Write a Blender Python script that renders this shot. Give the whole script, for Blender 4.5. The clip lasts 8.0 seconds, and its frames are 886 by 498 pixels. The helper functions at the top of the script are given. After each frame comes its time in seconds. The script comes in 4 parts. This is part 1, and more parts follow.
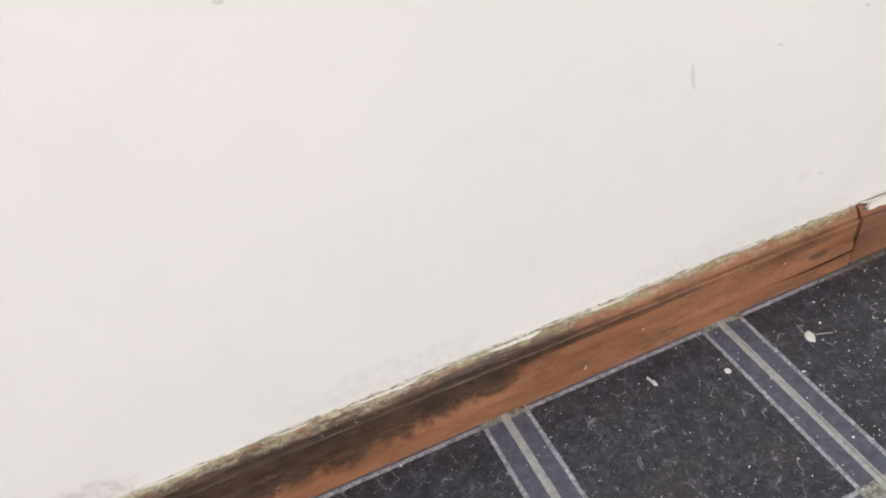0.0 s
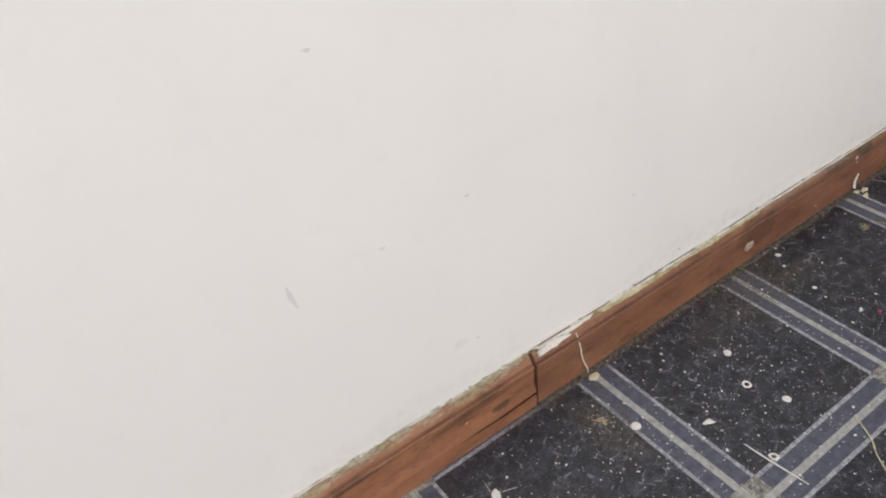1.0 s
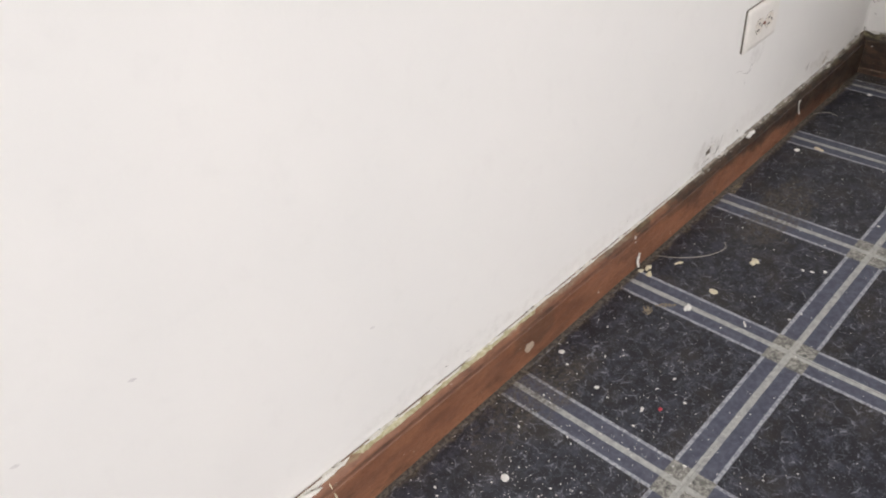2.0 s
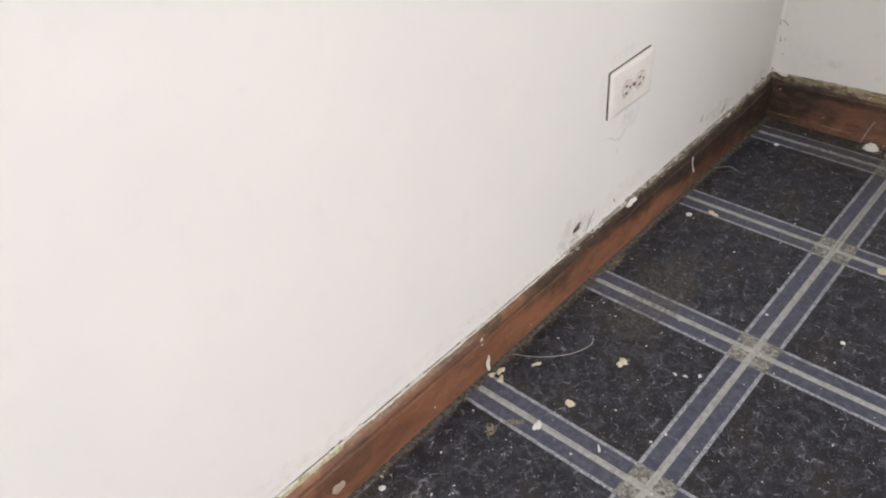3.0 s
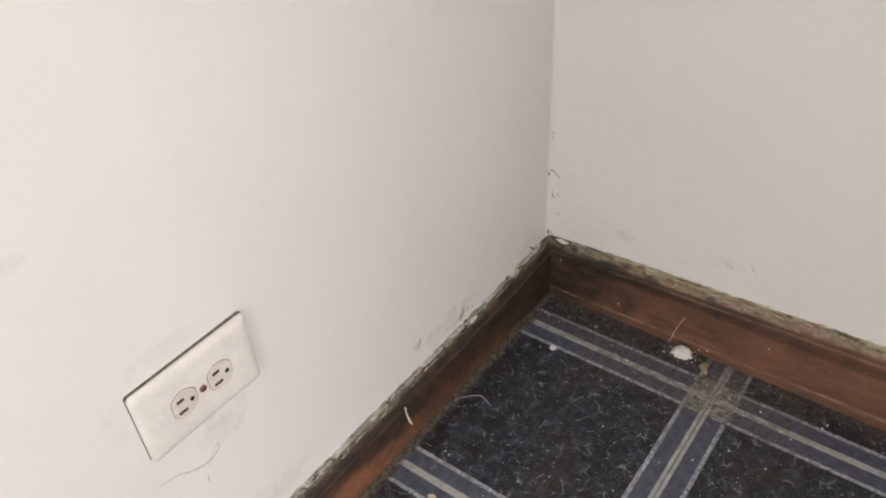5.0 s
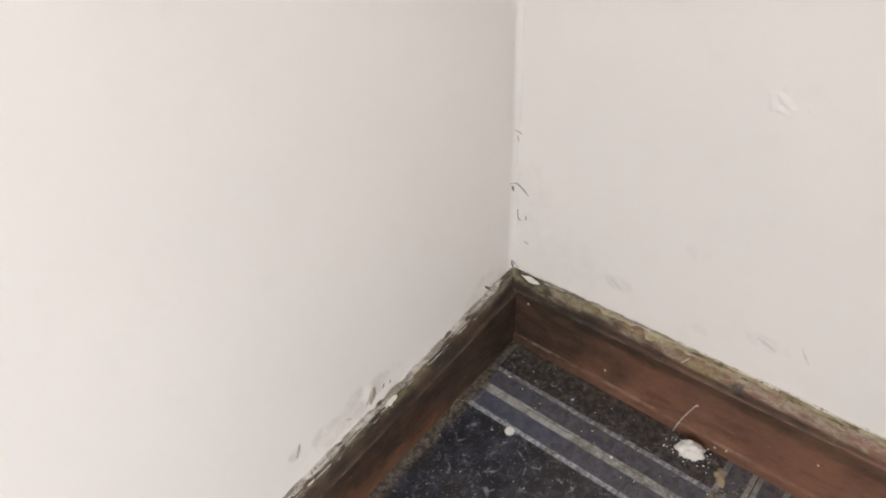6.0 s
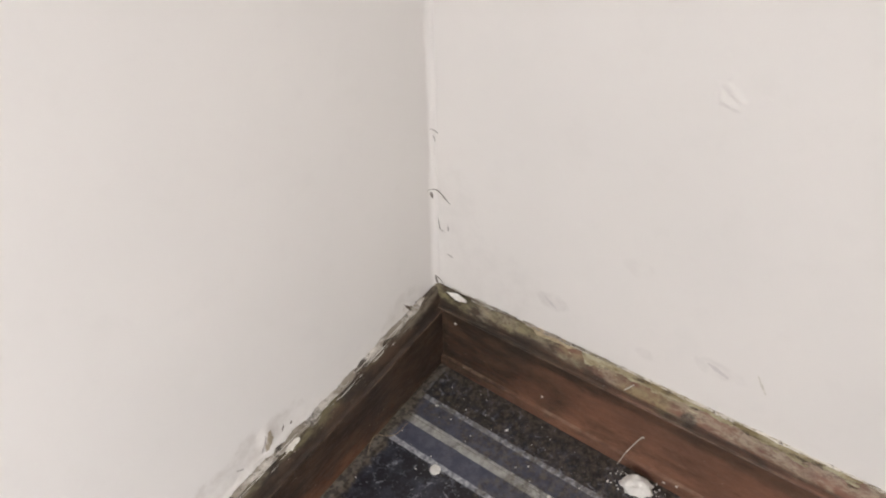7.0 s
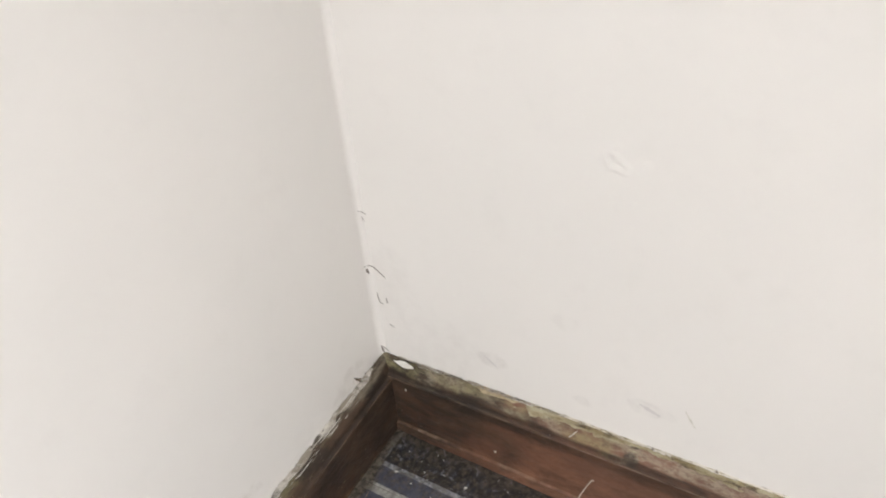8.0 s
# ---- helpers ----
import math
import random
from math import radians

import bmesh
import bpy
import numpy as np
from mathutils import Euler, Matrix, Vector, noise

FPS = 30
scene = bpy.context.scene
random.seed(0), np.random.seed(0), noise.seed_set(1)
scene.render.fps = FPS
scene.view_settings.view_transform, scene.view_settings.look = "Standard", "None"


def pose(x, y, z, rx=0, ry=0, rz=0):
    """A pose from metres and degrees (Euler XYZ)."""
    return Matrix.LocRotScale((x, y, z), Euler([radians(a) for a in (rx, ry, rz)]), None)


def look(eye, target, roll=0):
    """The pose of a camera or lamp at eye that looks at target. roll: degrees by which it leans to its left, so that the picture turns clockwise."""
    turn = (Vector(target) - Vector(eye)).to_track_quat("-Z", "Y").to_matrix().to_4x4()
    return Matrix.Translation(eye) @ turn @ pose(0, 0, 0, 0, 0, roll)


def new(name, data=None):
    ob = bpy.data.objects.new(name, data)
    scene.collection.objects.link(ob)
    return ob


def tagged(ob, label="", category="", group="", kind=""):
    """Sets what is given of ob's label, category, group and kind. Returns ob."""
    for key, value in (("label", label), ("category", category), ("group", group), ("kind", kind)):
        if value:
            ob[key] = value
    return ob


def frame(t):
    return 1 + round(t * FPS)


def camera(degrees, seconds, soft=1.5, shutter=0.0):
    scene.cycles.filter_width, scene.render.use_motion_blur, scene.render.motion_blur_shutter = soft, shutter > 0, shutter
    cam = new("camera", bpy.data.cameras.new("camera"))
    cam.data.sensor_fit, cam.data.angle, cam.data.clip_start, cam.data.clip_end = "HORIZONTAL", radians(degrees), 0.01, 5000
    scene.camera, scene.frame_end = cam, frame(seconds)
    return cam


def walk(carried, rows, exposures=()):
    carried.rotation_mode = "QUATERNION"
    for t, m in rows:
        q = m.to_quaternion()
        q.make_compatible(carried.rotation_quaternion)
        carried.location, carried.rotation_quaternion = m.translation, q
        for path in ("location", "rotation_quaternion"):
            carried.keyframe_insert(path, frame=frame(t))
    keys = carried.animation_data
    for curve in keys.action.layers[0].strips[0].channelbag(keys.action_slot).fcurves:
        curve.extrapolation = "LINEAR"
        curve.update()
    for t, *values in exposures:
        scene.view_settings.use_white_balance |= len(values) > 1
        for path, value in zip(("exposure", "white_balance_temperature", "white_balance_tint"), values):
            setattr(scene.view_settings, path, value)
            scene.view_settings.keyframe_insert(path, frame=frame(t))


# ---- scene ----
cam = camera(59.5, 8.0, soft=2.0)
PATH = [
    (0, (-2.441, -0.527, 0.745), (-1.952, 0.903, -0.565), -7.6),
    (0.5, (-2.309, -0.537, 0.776), (-1.66, 0.851, -0.509), -7.0),
    (1, (-2.156, -0.545, 0.836), (-1.325, 0.78, -0.411), -6.9),
    (1.5, (-2.044, -0.547, 0.854), (-1.042, 0.69, -0.356), -6.2),
    (2, (-1.904, -0.541, 0.848), (-0.813, 0.625, -0.356), -5.2),
    (2.2, (-1.835, -0.532, 0.833), (-0.711, 0.598, -0.375), -4.7),
    (3.3, (-1.448, -0.554, 0.853), (-0.336, 0.564, -0.378), -4.9),
    (3.5, (-1.364, -0.563, 0.853), (-0.279, 0.581, -0.379), -5.3),
    (4, (-1.192, -0.566, 0.846), (-0.064, 0.56, -0.363), -5.0),
    (4.5, (-1.001, -0.5, 0.832), (0.183, 0.54, -0.399), -4.1),
    (5, (-0.817, -0.452, 0.788), (0.422, 0.534, -0.434), -3.4),
    (5.2, (-0.727, -0.426, 0.759), (0.493, 0.594, -0.454), -4.2),
    (6.3, (-0.456, -0.312, 0.634), (0.654, 0.608, -0.752), -1.7),
    (6.5, (-0.432, -0.308, 0.617), (0.679, 0.603, -0.774), -1.6),
    (7, (-0.41, -0.313, 0.616), (0.767, 0.557, -0.747), -1.1),
    (7.5, (-0.411, -0.327, 0.632), (0.846, 0.506, -0.682), -2.0),
    (8, (-0.407, -0.346, 0.651), (0.89, 0.497, -0.616), -4.9),
]
EXPOSURES = [  # seconds, stops, kelvin, tint
    (0.0, -0.19, 6500, 10), (0.5, -0.22, 6500, 10), (1.0, -0.34, 6500, 10), (1.5, -0.22, 6500, 10), (2.0, -0.17, 6500, 10), (3.5, -0.08, 6600, 10),
    (4.5, -0.01, 6760, 10), (5.2, 0.03, 6780, 11), (6.3, 0.47, 6620, 11), (7.0, 0.42, 6620, 11), (7.5, 0.46, 6640, 11), (8.0, 0.58, 6560, 8)]
walk(cam, [(t, look(eye, target, roll)) for t, eye, target, roll in PATH], EXPOSURES)

# ---- light ----
ROOM_X, ROOM_Y, ROOM_Z = -5.6, -3.2, 2.45      # corner of the room at the origin, floor at z = 0
WIN = (-1.80, -0.70, 0.85, 2.1)                  # window in the wall opposite: x from, x to, z from, z to

world = bpy.data.worlds.new("sky")
scene.world = world
world.use_nodes = True
wn = world.node_tree
sky = wn.nodes.new("ShaderNodeTexSky")
sky.sky_type, sky.sun_disc = "NISHITA", False
sky.sun_elevation, sky.sun_rotation = radians(40), radians(20)
wn.nodes["Background"].inputs["Strength"].default_value = 0.1
wn.links.new(sky.outputs[0], wn.nodes["Background"].inputs[0])

FILL_WEST = (-2.9, -1.7, 0.85, 2.1)             # added unseen fill opening, far left wall: y from, y to, z from, z to


def daylight(eye, target, width, height, watts):
    """Area light in an opening: the sky in a window, or added fill."""
    lamp = bpy.data.lights.new("window_or_fill_light", "AREA")
    lamp.shape, lamp.size, lamp.size_y = "RECTANGLE", width, height
    lamp.energy, lamp.color = watts, (1.0, 0.985, 1.0)
    new("window_or_fill_light", lamp).matrix_world = look(eye, target)


daylight(((WIN[0] + WIN[1]) / 2, ROOM_Y - 0.02, 1.475), ((WIN[0] + WIN[1]) / 2, 0, 0.9), WIN[1] - WIN[0], WIN[3] - WIN[2], 59)
# fill lamp added in the west wall to brighten the end wall and corner
daylight((ROOM_X - 0.02, -2.3, 1.475), (0, -1.0, 0.9), 1.2, 1.25, 84)

# ---- materials ----


class Mat:
    """A small builder for node materials."""

    def __init__(self, name, rough=0.6, metal=0.0, coords="Object"):
        self.m = bpy.data.materials.new(name)
        self.m.use_nodes = True
        self.t = self.m.node_tree
        self.b = self.t.nodes["Principled BSDF"]
        self.b.inputs["Roughness"].default_value = rough
        self.b.inputs["Metallic"].default_value = metal
        if coords == "World":
            self.co = self.t.nodes.new("ShaderNodeNewGeometry").outputs["Position"]
        else:
            self.co = self.t.nodes.new("ShaderNodeTexCoord").outputs[coords]

    def put(self, socket, value):
        if isinstance(value, bpy.types.NodeSocket):
            self.t.links.new(value, socket)
        elif isinstance(value, tuple) and len(value) == 3 and socket.type == "RGBA":
            socket.default_value = (*value, 1)
        else:
            socket.default_value = value

    def math(self, op, a, b=0.0, c=0.0, clamp=False):
        n = self.t.nodes.new("ShaderNodeMath")
        n.operation, n.use_clamp = op, clamp
        for i, v in enumerate((a, b, c)):
            self.put(n.inputs[i], v)
        return n.outputs[0]

    def vec(self, op, a, b=(0, 0, 0)):
        n = self.t.nodes.new("ShaderNodeVectorMath")
        n.operation = op
        self.put(n.inputs[0], a)
        self.put(n.inputs[1], b)
        return n.outputs[1] if op in ("LENGTH", "DISTANCE") else n.outputs[0]

    def xyz(self, v=None):
        n = self.t.nodes.new("ShaderNodeSeparateXYZ")
        self.put(n.inputs[0], v or self.co)
        return n.outputs

    def noise(self, scale, detail=3.0, rough=0.55, stretch=(1, 1, 1), co=None, shift=0.0):
        n = self.t.nodes.new("ShaderNodeTexNoise")
        v = self.vec("MULTIPLY", co or self.co, stretch)
        if shift:
            v = self.vec("ADD", v, (shift, shift * 0.7, -shift))
        self.put(n.inputs["Vector"], v)
        for k, val in (("Scale", scale), ("Detail", detail), ("Roughness", rough)):
            n.inputs[k].default_value = val
        return n.outputs["Fac"]

    def cells(self, scale, feature="DISTANCE_TO_EDGE", co=None):
        n = self.t.nodes.new("ShaderNodeTexVoronoi")
        n.feature = feature
        self.put(n.inputs["Vector"], co or self.co)
        n.inputs["Scale"].default_value = scale
        return n.outputs["Distance"]

    def wobble(self, scale, size):
        """The coordinates, pushed about by noise."""
        n = self.t.nodes.new("ShaderNodeTexNoise")
        self.put(n.inputs["Vector"], self.co)
        n.inputs["Scale"].default_value = scale
        n.inputs["Detail"].default_value = 3
        d = self.vec("SUBTRACT", n.outputs["Color"], (0.5, 0.5, 0.5))
        d = self.vec("MULTIPLY", d, (size, size, size))
        return self.vec("ADD", self.co, d)

    def step(self, value, lo, hi, a=0.0, b=1.0):
        """Maps value from lo..hi to a..b, clamped; lo may be above hi."""
        n = self.t.nodes.new("ShaderNodeMapRange")
        if lo > hi:
            lo, hi, a, b = hi, lo, b, a
        for i, v in enumerate((value, lo, hi, a, b)):
            self.put(n.inputs[i], v)
        n.interpolation_type = "SMOOTHSTEP"
        return n.outputs[0]

    def mix(self, fac, a, b):
        n = self.t.nodes.new("ShaderNodeMix")
        n.data_type = "RGBA"
        self.put(n.inputs["Factor"], fac)
        self.put(n.inputs["A"], a)
        self.put(n.inputs["B"], b)
        return n.outputs["Result"]

    def blotch(self, centre, radii, ragged=0.5, scale=40, co=None):
        """A stain with a ragged outline: 1 inside the ellipsoid, 0 outside."""
        v = self.vec("SUBTRACT", co or self.co, centre)
        v = self.vec("DIVIDE", v, radii)
        d = self.vec("LENGTH", v)
        n = self.math("SUBTRACT", self.noise(scale, 4, 0.65, shift=centre[0] * 9 + 3), 0.5)
        d = self.math("MULTIPLY_ADD", n, ragged * 4, d)
        return self.step(d, 1.15, 0.7)

    def bump(self, height, strength, distance=0.001):
        n = self.t.nodes.new("ShaderNodeBump")
        n.inputs["Strength"].default_value = strength
        n.inputs["Distance"].default_value = distance
        self.put(n.inputs["Height"], height)
        self.t.links.new(n.outputs[0], self.b.inputs["Normal"])

    def done(self, colour, rough=None):
        self.put(self.b.inputs["Base Color"], colour)
        if rough is not None:
            self.put(self.b.inputs["Roughness"], rough)
        return self.m


def plain(name, dark, light, scale=60, rough=0.6, bump=0.2, metal=0.0, coords="Object"):
    """A surface between two tones, mottled at two scales."""
    k = Mat(name, rough, metal, coords)
    n = k.math("MULTIPLY_ADD", k.noise(scale, 5, 0.6), 0.6, k.math("MULTIPLY", k.noise(scale * 5, 3), 0.4))
    k.bump(n, bump)
    return k.done(k.mix(k.step(n, 0.3, 0.7), dark, light))


def wall_paint(name, patches):
    """Old off-white emulsion with roller grain, grey smudges and patches."""
    k = Mat(name, 0.62, coords="World")
    base = k.mix(k.step(k.noise(2.2, 3), 0.35, 0.65), (0.775, 0.755, 0.728), (0.80, 0.775, 0.745))
    base = k.mix(k.step(k.noise(28, 4, 0.6), 0.52, 0.75, 0.0, 0.10), base, (0.62, 0.60, 0.575))
    for centre, radii, strength, tone in patches:
        m = k.math("MULTIPLY", k.blotch(centre, radii, 0.45, 38), k.step(k.noise(75, 5, 0.6), 0.36, 0.66, 0.15, 1.0))
        base = k.mix(k.math("MULTIPLY", m, strength * 0.45), base, tone)
    grain = k.math("MULTIPLY_ADD", k.noise(420, 2), 0.5, k.noise(70, 3))
    k.bump(grain, 0.10, 0.0012)
    return k.done(base, k.step(k.noise(9, 3), 0.3, 0.7, 0.55, 0.7))


def wood(name, dark, light, dark_patches, wear, wear_from, low=0.03):
    """Varnished softwood skirting: faint grain along x, black stains and dark patches, a pale worn top edge."""
    k = Mat(name, 0.45)
    rel = k.t.nodes.new("ShaderNodeAttribute")
    rel.attribute_name = "rel"
    rel = rel.outputs["Fac"]
    g = k.noise(14, 7, 0.72, (0.7, 1.6, 2.2))
    fine = k.noise(60, 5, 0.7, (0.35, 3, 4))
    grit = k.noise(210, 4, 0.75, (0.7, 1, 1.3), shift=11)
    col = k.mix(k.step(g, 0.30, 0.70), dark, light)
    col = k.mix(k.step(fine, 0.54, 0.78, 0, 0.30), col, tuple(c * 0.42 for c in dark))
    col = k.mix(k.step(grit, 0.56, 0.74, 0, 0.45), col, tuple(c * 0.35 for c in dark))
    col = k.mix(k.step(grit, 0.42, 0.26, 0, 0.35), col, tuple(min(1, c * 1.35) for c in light))
    blot = k.noise(15, 6, 0.75, (0.6, 1, 1.5))
    col = k.mix(k.step(blot, 0.53, 0.72, 0, 0.70), col, (0.048, 0.027, 0.018))
    for centre, radii, strength in dark_patches:
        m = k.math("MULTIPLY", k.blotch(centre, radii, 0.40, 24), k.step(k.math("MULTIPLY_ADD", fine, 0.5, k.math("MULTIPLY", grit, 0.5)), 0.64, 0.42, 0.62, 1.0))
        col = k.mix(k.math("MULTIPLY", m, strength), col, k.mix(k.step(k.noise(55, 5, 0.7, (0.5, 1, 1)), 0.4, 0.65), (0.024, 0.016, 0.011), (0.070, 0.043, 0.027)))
    # the varnish is rubbed through along the top, paint and dust stay in the grain
    edge = k.math("MULTIPLY_ADD", k.math("SUBTRACT", k.noise(26, 5, 0.7, (0.5, 1, 1), shift=4), 0.5), 0.30, rel)
    worn = k.step(edge, wear_from, wear_from + 0.05)
    worn = k.math("MULTIPLY", worn, k.step(k.noise(70, 6, 0.75, (0.4, 1, 1), shift=9), 0.38, 0.58))
    pale = k.mix(k.step(k.noise(12, 3, shift=7), 0.44, 0.6), (0.40, 0.35, 0.26), (0.30, 0.27, 0.14))
    pale = k.mix(k.step(grit, 0.48, 0.66, 0, 0.7), pale, (0.085, 0.062, 0.040))
    col = k.mix(k.math("MULTIPLY", worn, wear), col, pale)
    scuff = k.step(k.noise(30, 6, 0.8, (0.8, 1, 1.6), shift=2), 0.60, 0.80, 0, 0.32)
    col = k.mix(scuff, col, (0.34, 0.23, 0.17))
    nicks = k.math("MULTIPLY", k.step(k.noise(380, 2, 0.5, (0.5, 1, 1), shift=17), 0.68, 0.74), k.step(k.noise(25, 3, shift=19), 0.5, 0.62))
    col = k.mix(k.math("MULTIPLY", nicks, 0.7), col, (0.50, 0.43, 0.36))
    # dark line along the moulding's groove, its shade drawn into the colour
    groove_shade = k.step(k.math("ABSOLUTE", k.math("SUBTRACT", rel, 0.845)), 0.020, 0.008)
    col = k.mix(k.math("MULTIPLY", groove_shade, k.step(fine, 0.66, 0.4, 0.12, 0.55)), col, (0.030, 0.019, 0.013))
    for level in (0.812, low):                 # arrises rubbed pale
        rub = k.step(k.math("ABSOLUTE", k.math("SUBTRACT", rel, level)), 0.018, 0.005)
        rub = k.math("MULTIPLY", rub, k.step(k.noise(34, 6, 0.75, (0.5, 1, 1), shift=level * 30), 0.46, 0.62, 0, 0.5))
        col = k.mix(rub, col, (0.32, 0.22, 0.15))
    k.bump(k.math("MULTIPLY_ADD", grit, 0.8, k.math("ADD", fine, g)), 0.4, 0.001)
    return k.done(col, k.step(k.math("MULTIPLY_ADD", grit, 0.4, k.math("MULTIPLY", blot, 0.6)), 0.3, 0.7, 0.34, 0.66))


TILE = 0.3050
HALF = TILE / 2


def vinyl():
    """Dark marbled vinyl tile with a printed border: cream edge, slate band, grey line, mottled corner squares."""
    k = Mat("vinyl_tile", 0.36)
    k.b.inputs["Specular IOR Level"].default_value = 0.42
    pos = k.t.nodes.new("ShaderNodeNewGeometry").outputs["Position"]
    x, y, z = k.xyz()
    wob = k.math("MULTIPLY", k.math("SUBTRACT", k.noise(140, 2, co=pos), 0.5), 0.0016)
    dx = k.math("ADD", k.math("SUBTRACT", HALF, k.math("ABSOLUTE", k.math("ADD", x, 0.0020))), wob)
    dy = k.math("ADD", k.math("SUBTRACT", HALF, k.math("ABSOLUTE", y)), wob)
    near, far = k.math("MINIMUM", dx, dy), k.math("MAXIMUM", dx, dy)
    k.co = pos
    bent = k.wobble(30, 0.020)
    bent_fine = k.wobble(80, 0.008)
    # marble: blue-black clouds with thin broken pale wisps and flecks
    cloud = k.mix(k.step(k.noise(38, 8, 0.78), 0.44, 0.68), (0.0070, 0.0070, 0.0110), (0.038, 0.040, 0.058))
    brown = k.step(k.noise(11, 4, 0.6, shift=5), 0.48, 0.66, 0, 0.6)
    cloud = k.mix(brown, cloud, (0.030, 0.024, 0.020))
    e1 = k.cells(44, co=bent)
    ridge = k.math("ABSOLUTE", k.math("SUBTRACT", k.noise(70, 5, 0.7, co=bent_fine, shift=27), 0.5))
    v1 = k.math("MULTIPLY", k.step(e1, 0.050, 0.008), k.step(k.noise(62, 5, 0.75, shift=3), 0.525, 0.595))
    v2 = k.math("MULTIPLY", k.step(ridge, 0.035, 0.006), k.step(k.noise(48, 5, 0.75, shift=8), 0.49, 0.58))
    haze = k.math("MULTIPLY", k.step(e1, 0.20, 0.0), k.step(k.noise(40, 6, 0.8, shift=23), 0.48, 0.66))
    col = k.mix(k.math("MULTIPLY", haze, 0.42), cloud, (0.085, 0.09, 0.115))
    col = k.mix(k.math("MULTIPLY", v2, 0.46), col, (0.17, 0.178, 0.215))
    col = k.mix(k.math("MULTIPLY", v1, 0.66), col, (0.28, 0.29, 0.33))
    col = k.mix(k.step(k.noise(330, 3, 0.6, shift=14), 0.62, 0.70, 0, 0.75), col, (0.23, 0.235, 0.26))
    # printed border
    rub = k.step(k.noise(70, 5, 0.75, shift=1), 0.30, 0.62)
    slate = k.mix(k.step(k.noise(90, 4, 0.7), 0.35, 0.7), (0.056, 0.061, 0.090), (0.100, 0.107, 0.144))
    line_c = k.mix(k.step(k.noise(260, 3), 0.35, 0.65), (0.24, 0.248, 0.285), (0.50, 0.508, 0.54))
    cream = k.mix(k.step(k.noise(120, 4, 0.7, shift=6), 0.3, 0.7), (0.35, 0.345, 0.325), (0.50, 0.495, 0.47))
    col = k.mix(k.step(near, 0.0262, 0.0252), col, slate)
    line = k.math("MULTIPLY", k.step(near, 0.0243, 0.0250), k.step(near, 0.0305, 0.0294))
    col = k.mix(k.math("MULTIPLY", line, k.math("MULTIPLY_ADD", rub, 0.60, 0.40)), col, line_c)
    square = k.step(far, 0.0308, 0.0300)
    fleck = k.step(k.noise(150, 5, 0.75, co=bent_fine, shift=2), 0.42, 0.60)
    mott = k.mix(fleck, (0.14, 0.135, 0.12), (0.36, 0.35, 0.31))
    mott = k.mix(k.step(k.noise(95, 4, 0.7, shift=12), 0.55, 0.66), mott, (0.05, 0.05, 0.055))
    col = k.mix(square, col, mott)
    col = k.mix(k.math("MULTIPLY", k.step(near, 0.0052, 0.0046), k.math("MULTIPLY_ADD", rub, 0.35, 0.6)), col, cream)
    # trodden-in dirt
    dirt = k.step(k.noise(7, 6, 0.7, shift=15), 0.56, 0.74, 0, 0.4)
    for centre, radii in (((-0.04, -0.10, 0), (0.04, 0.12, 1)), ((-0.05, -0.22, 0), (0.06, 0.16, 1)), ((-0.06, -0.33, 0), (0.06, 0.10, 1)), ((-1.66, -0.10, 0), (0.035, 0.06, 1)),
                          ((-0.66, -0.13, 0), (0.12, 0.05, 1)), ((-1.30, -0.06, 0), (0.10, 0.05, 1))):
        dirt = k.math("MAXIMUM", dirt, k.math("MULTIPLY", k.blotch(centre, radii, 0.6, 45), 0.75))
    foot = k.math("MULTIPLY", k.step(k.math("MULTIPLY_ADD", k.math("SUBTRACT", k.noise(30, 4, 0.7, shift=18), 0.5), 0.03, k.xyz()[1]), -0.034, -0.026), k.step(k.xyz()[0], -1.85, -1.65))
    dirt = k.math("MULTIPLY", dirt, k.step(k.noise(130, 5, 0.75, shift=4), 0.35, 0.65))
    dirt = k.math("MAXIMUM", dirt, k.math("MULTIPLY", foot, 0.93))
    strip = k.step(k.math("MULTIPLY_ADD", k.math("SUBTRACT", k.noise(40, 5, 0.75, shift=33), 0.5), 0.05, k.xyz()[0]), -0.040, -0.022)
    dirt = k.math("MAXIMUM", dirt, k.math("MULTIPLY", strip, 0.55))
    # haze painted into the colour: lifts the floor's brightness towards the west, mottled
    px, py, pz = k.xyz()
    painted_haze = k.step(k.math("MULTIPLY_ADD", k.math("SUBTRACT", k.noise(6, 5, 0.65, shift=37), 0.5), 0.9, px), -1.05, -1.75)
    painted_haze = k.math("MULTIPLY", painted_haze, k.step(k.noise(110, 5, 0.75, shift=41), 0.30, 0.70, 0.015, 0.065))
    col = k.mix(painted_haze, col, (0.40, 0.42, 0.49))
    col = k.mix(dirt, col, k.mix(k.step(k.noise(160, 4, 0.7, shift=31), 0.4, 0.6), (0.045, 0.037, 0.029), (0.150, 0.127, 0.098)))
    k.bump(k.math("MULTIPLY_ADD", k.noise(300, 3), 0.4, k.noise(12, 3)), 0.12, 0.001)
    return k.done(col, k.math("MULTIPLY_ADD", dirt, 0.35, k.step(k.noise(25, 5, 0.7), 0.3, 0.7, 0.34, 0.52)))


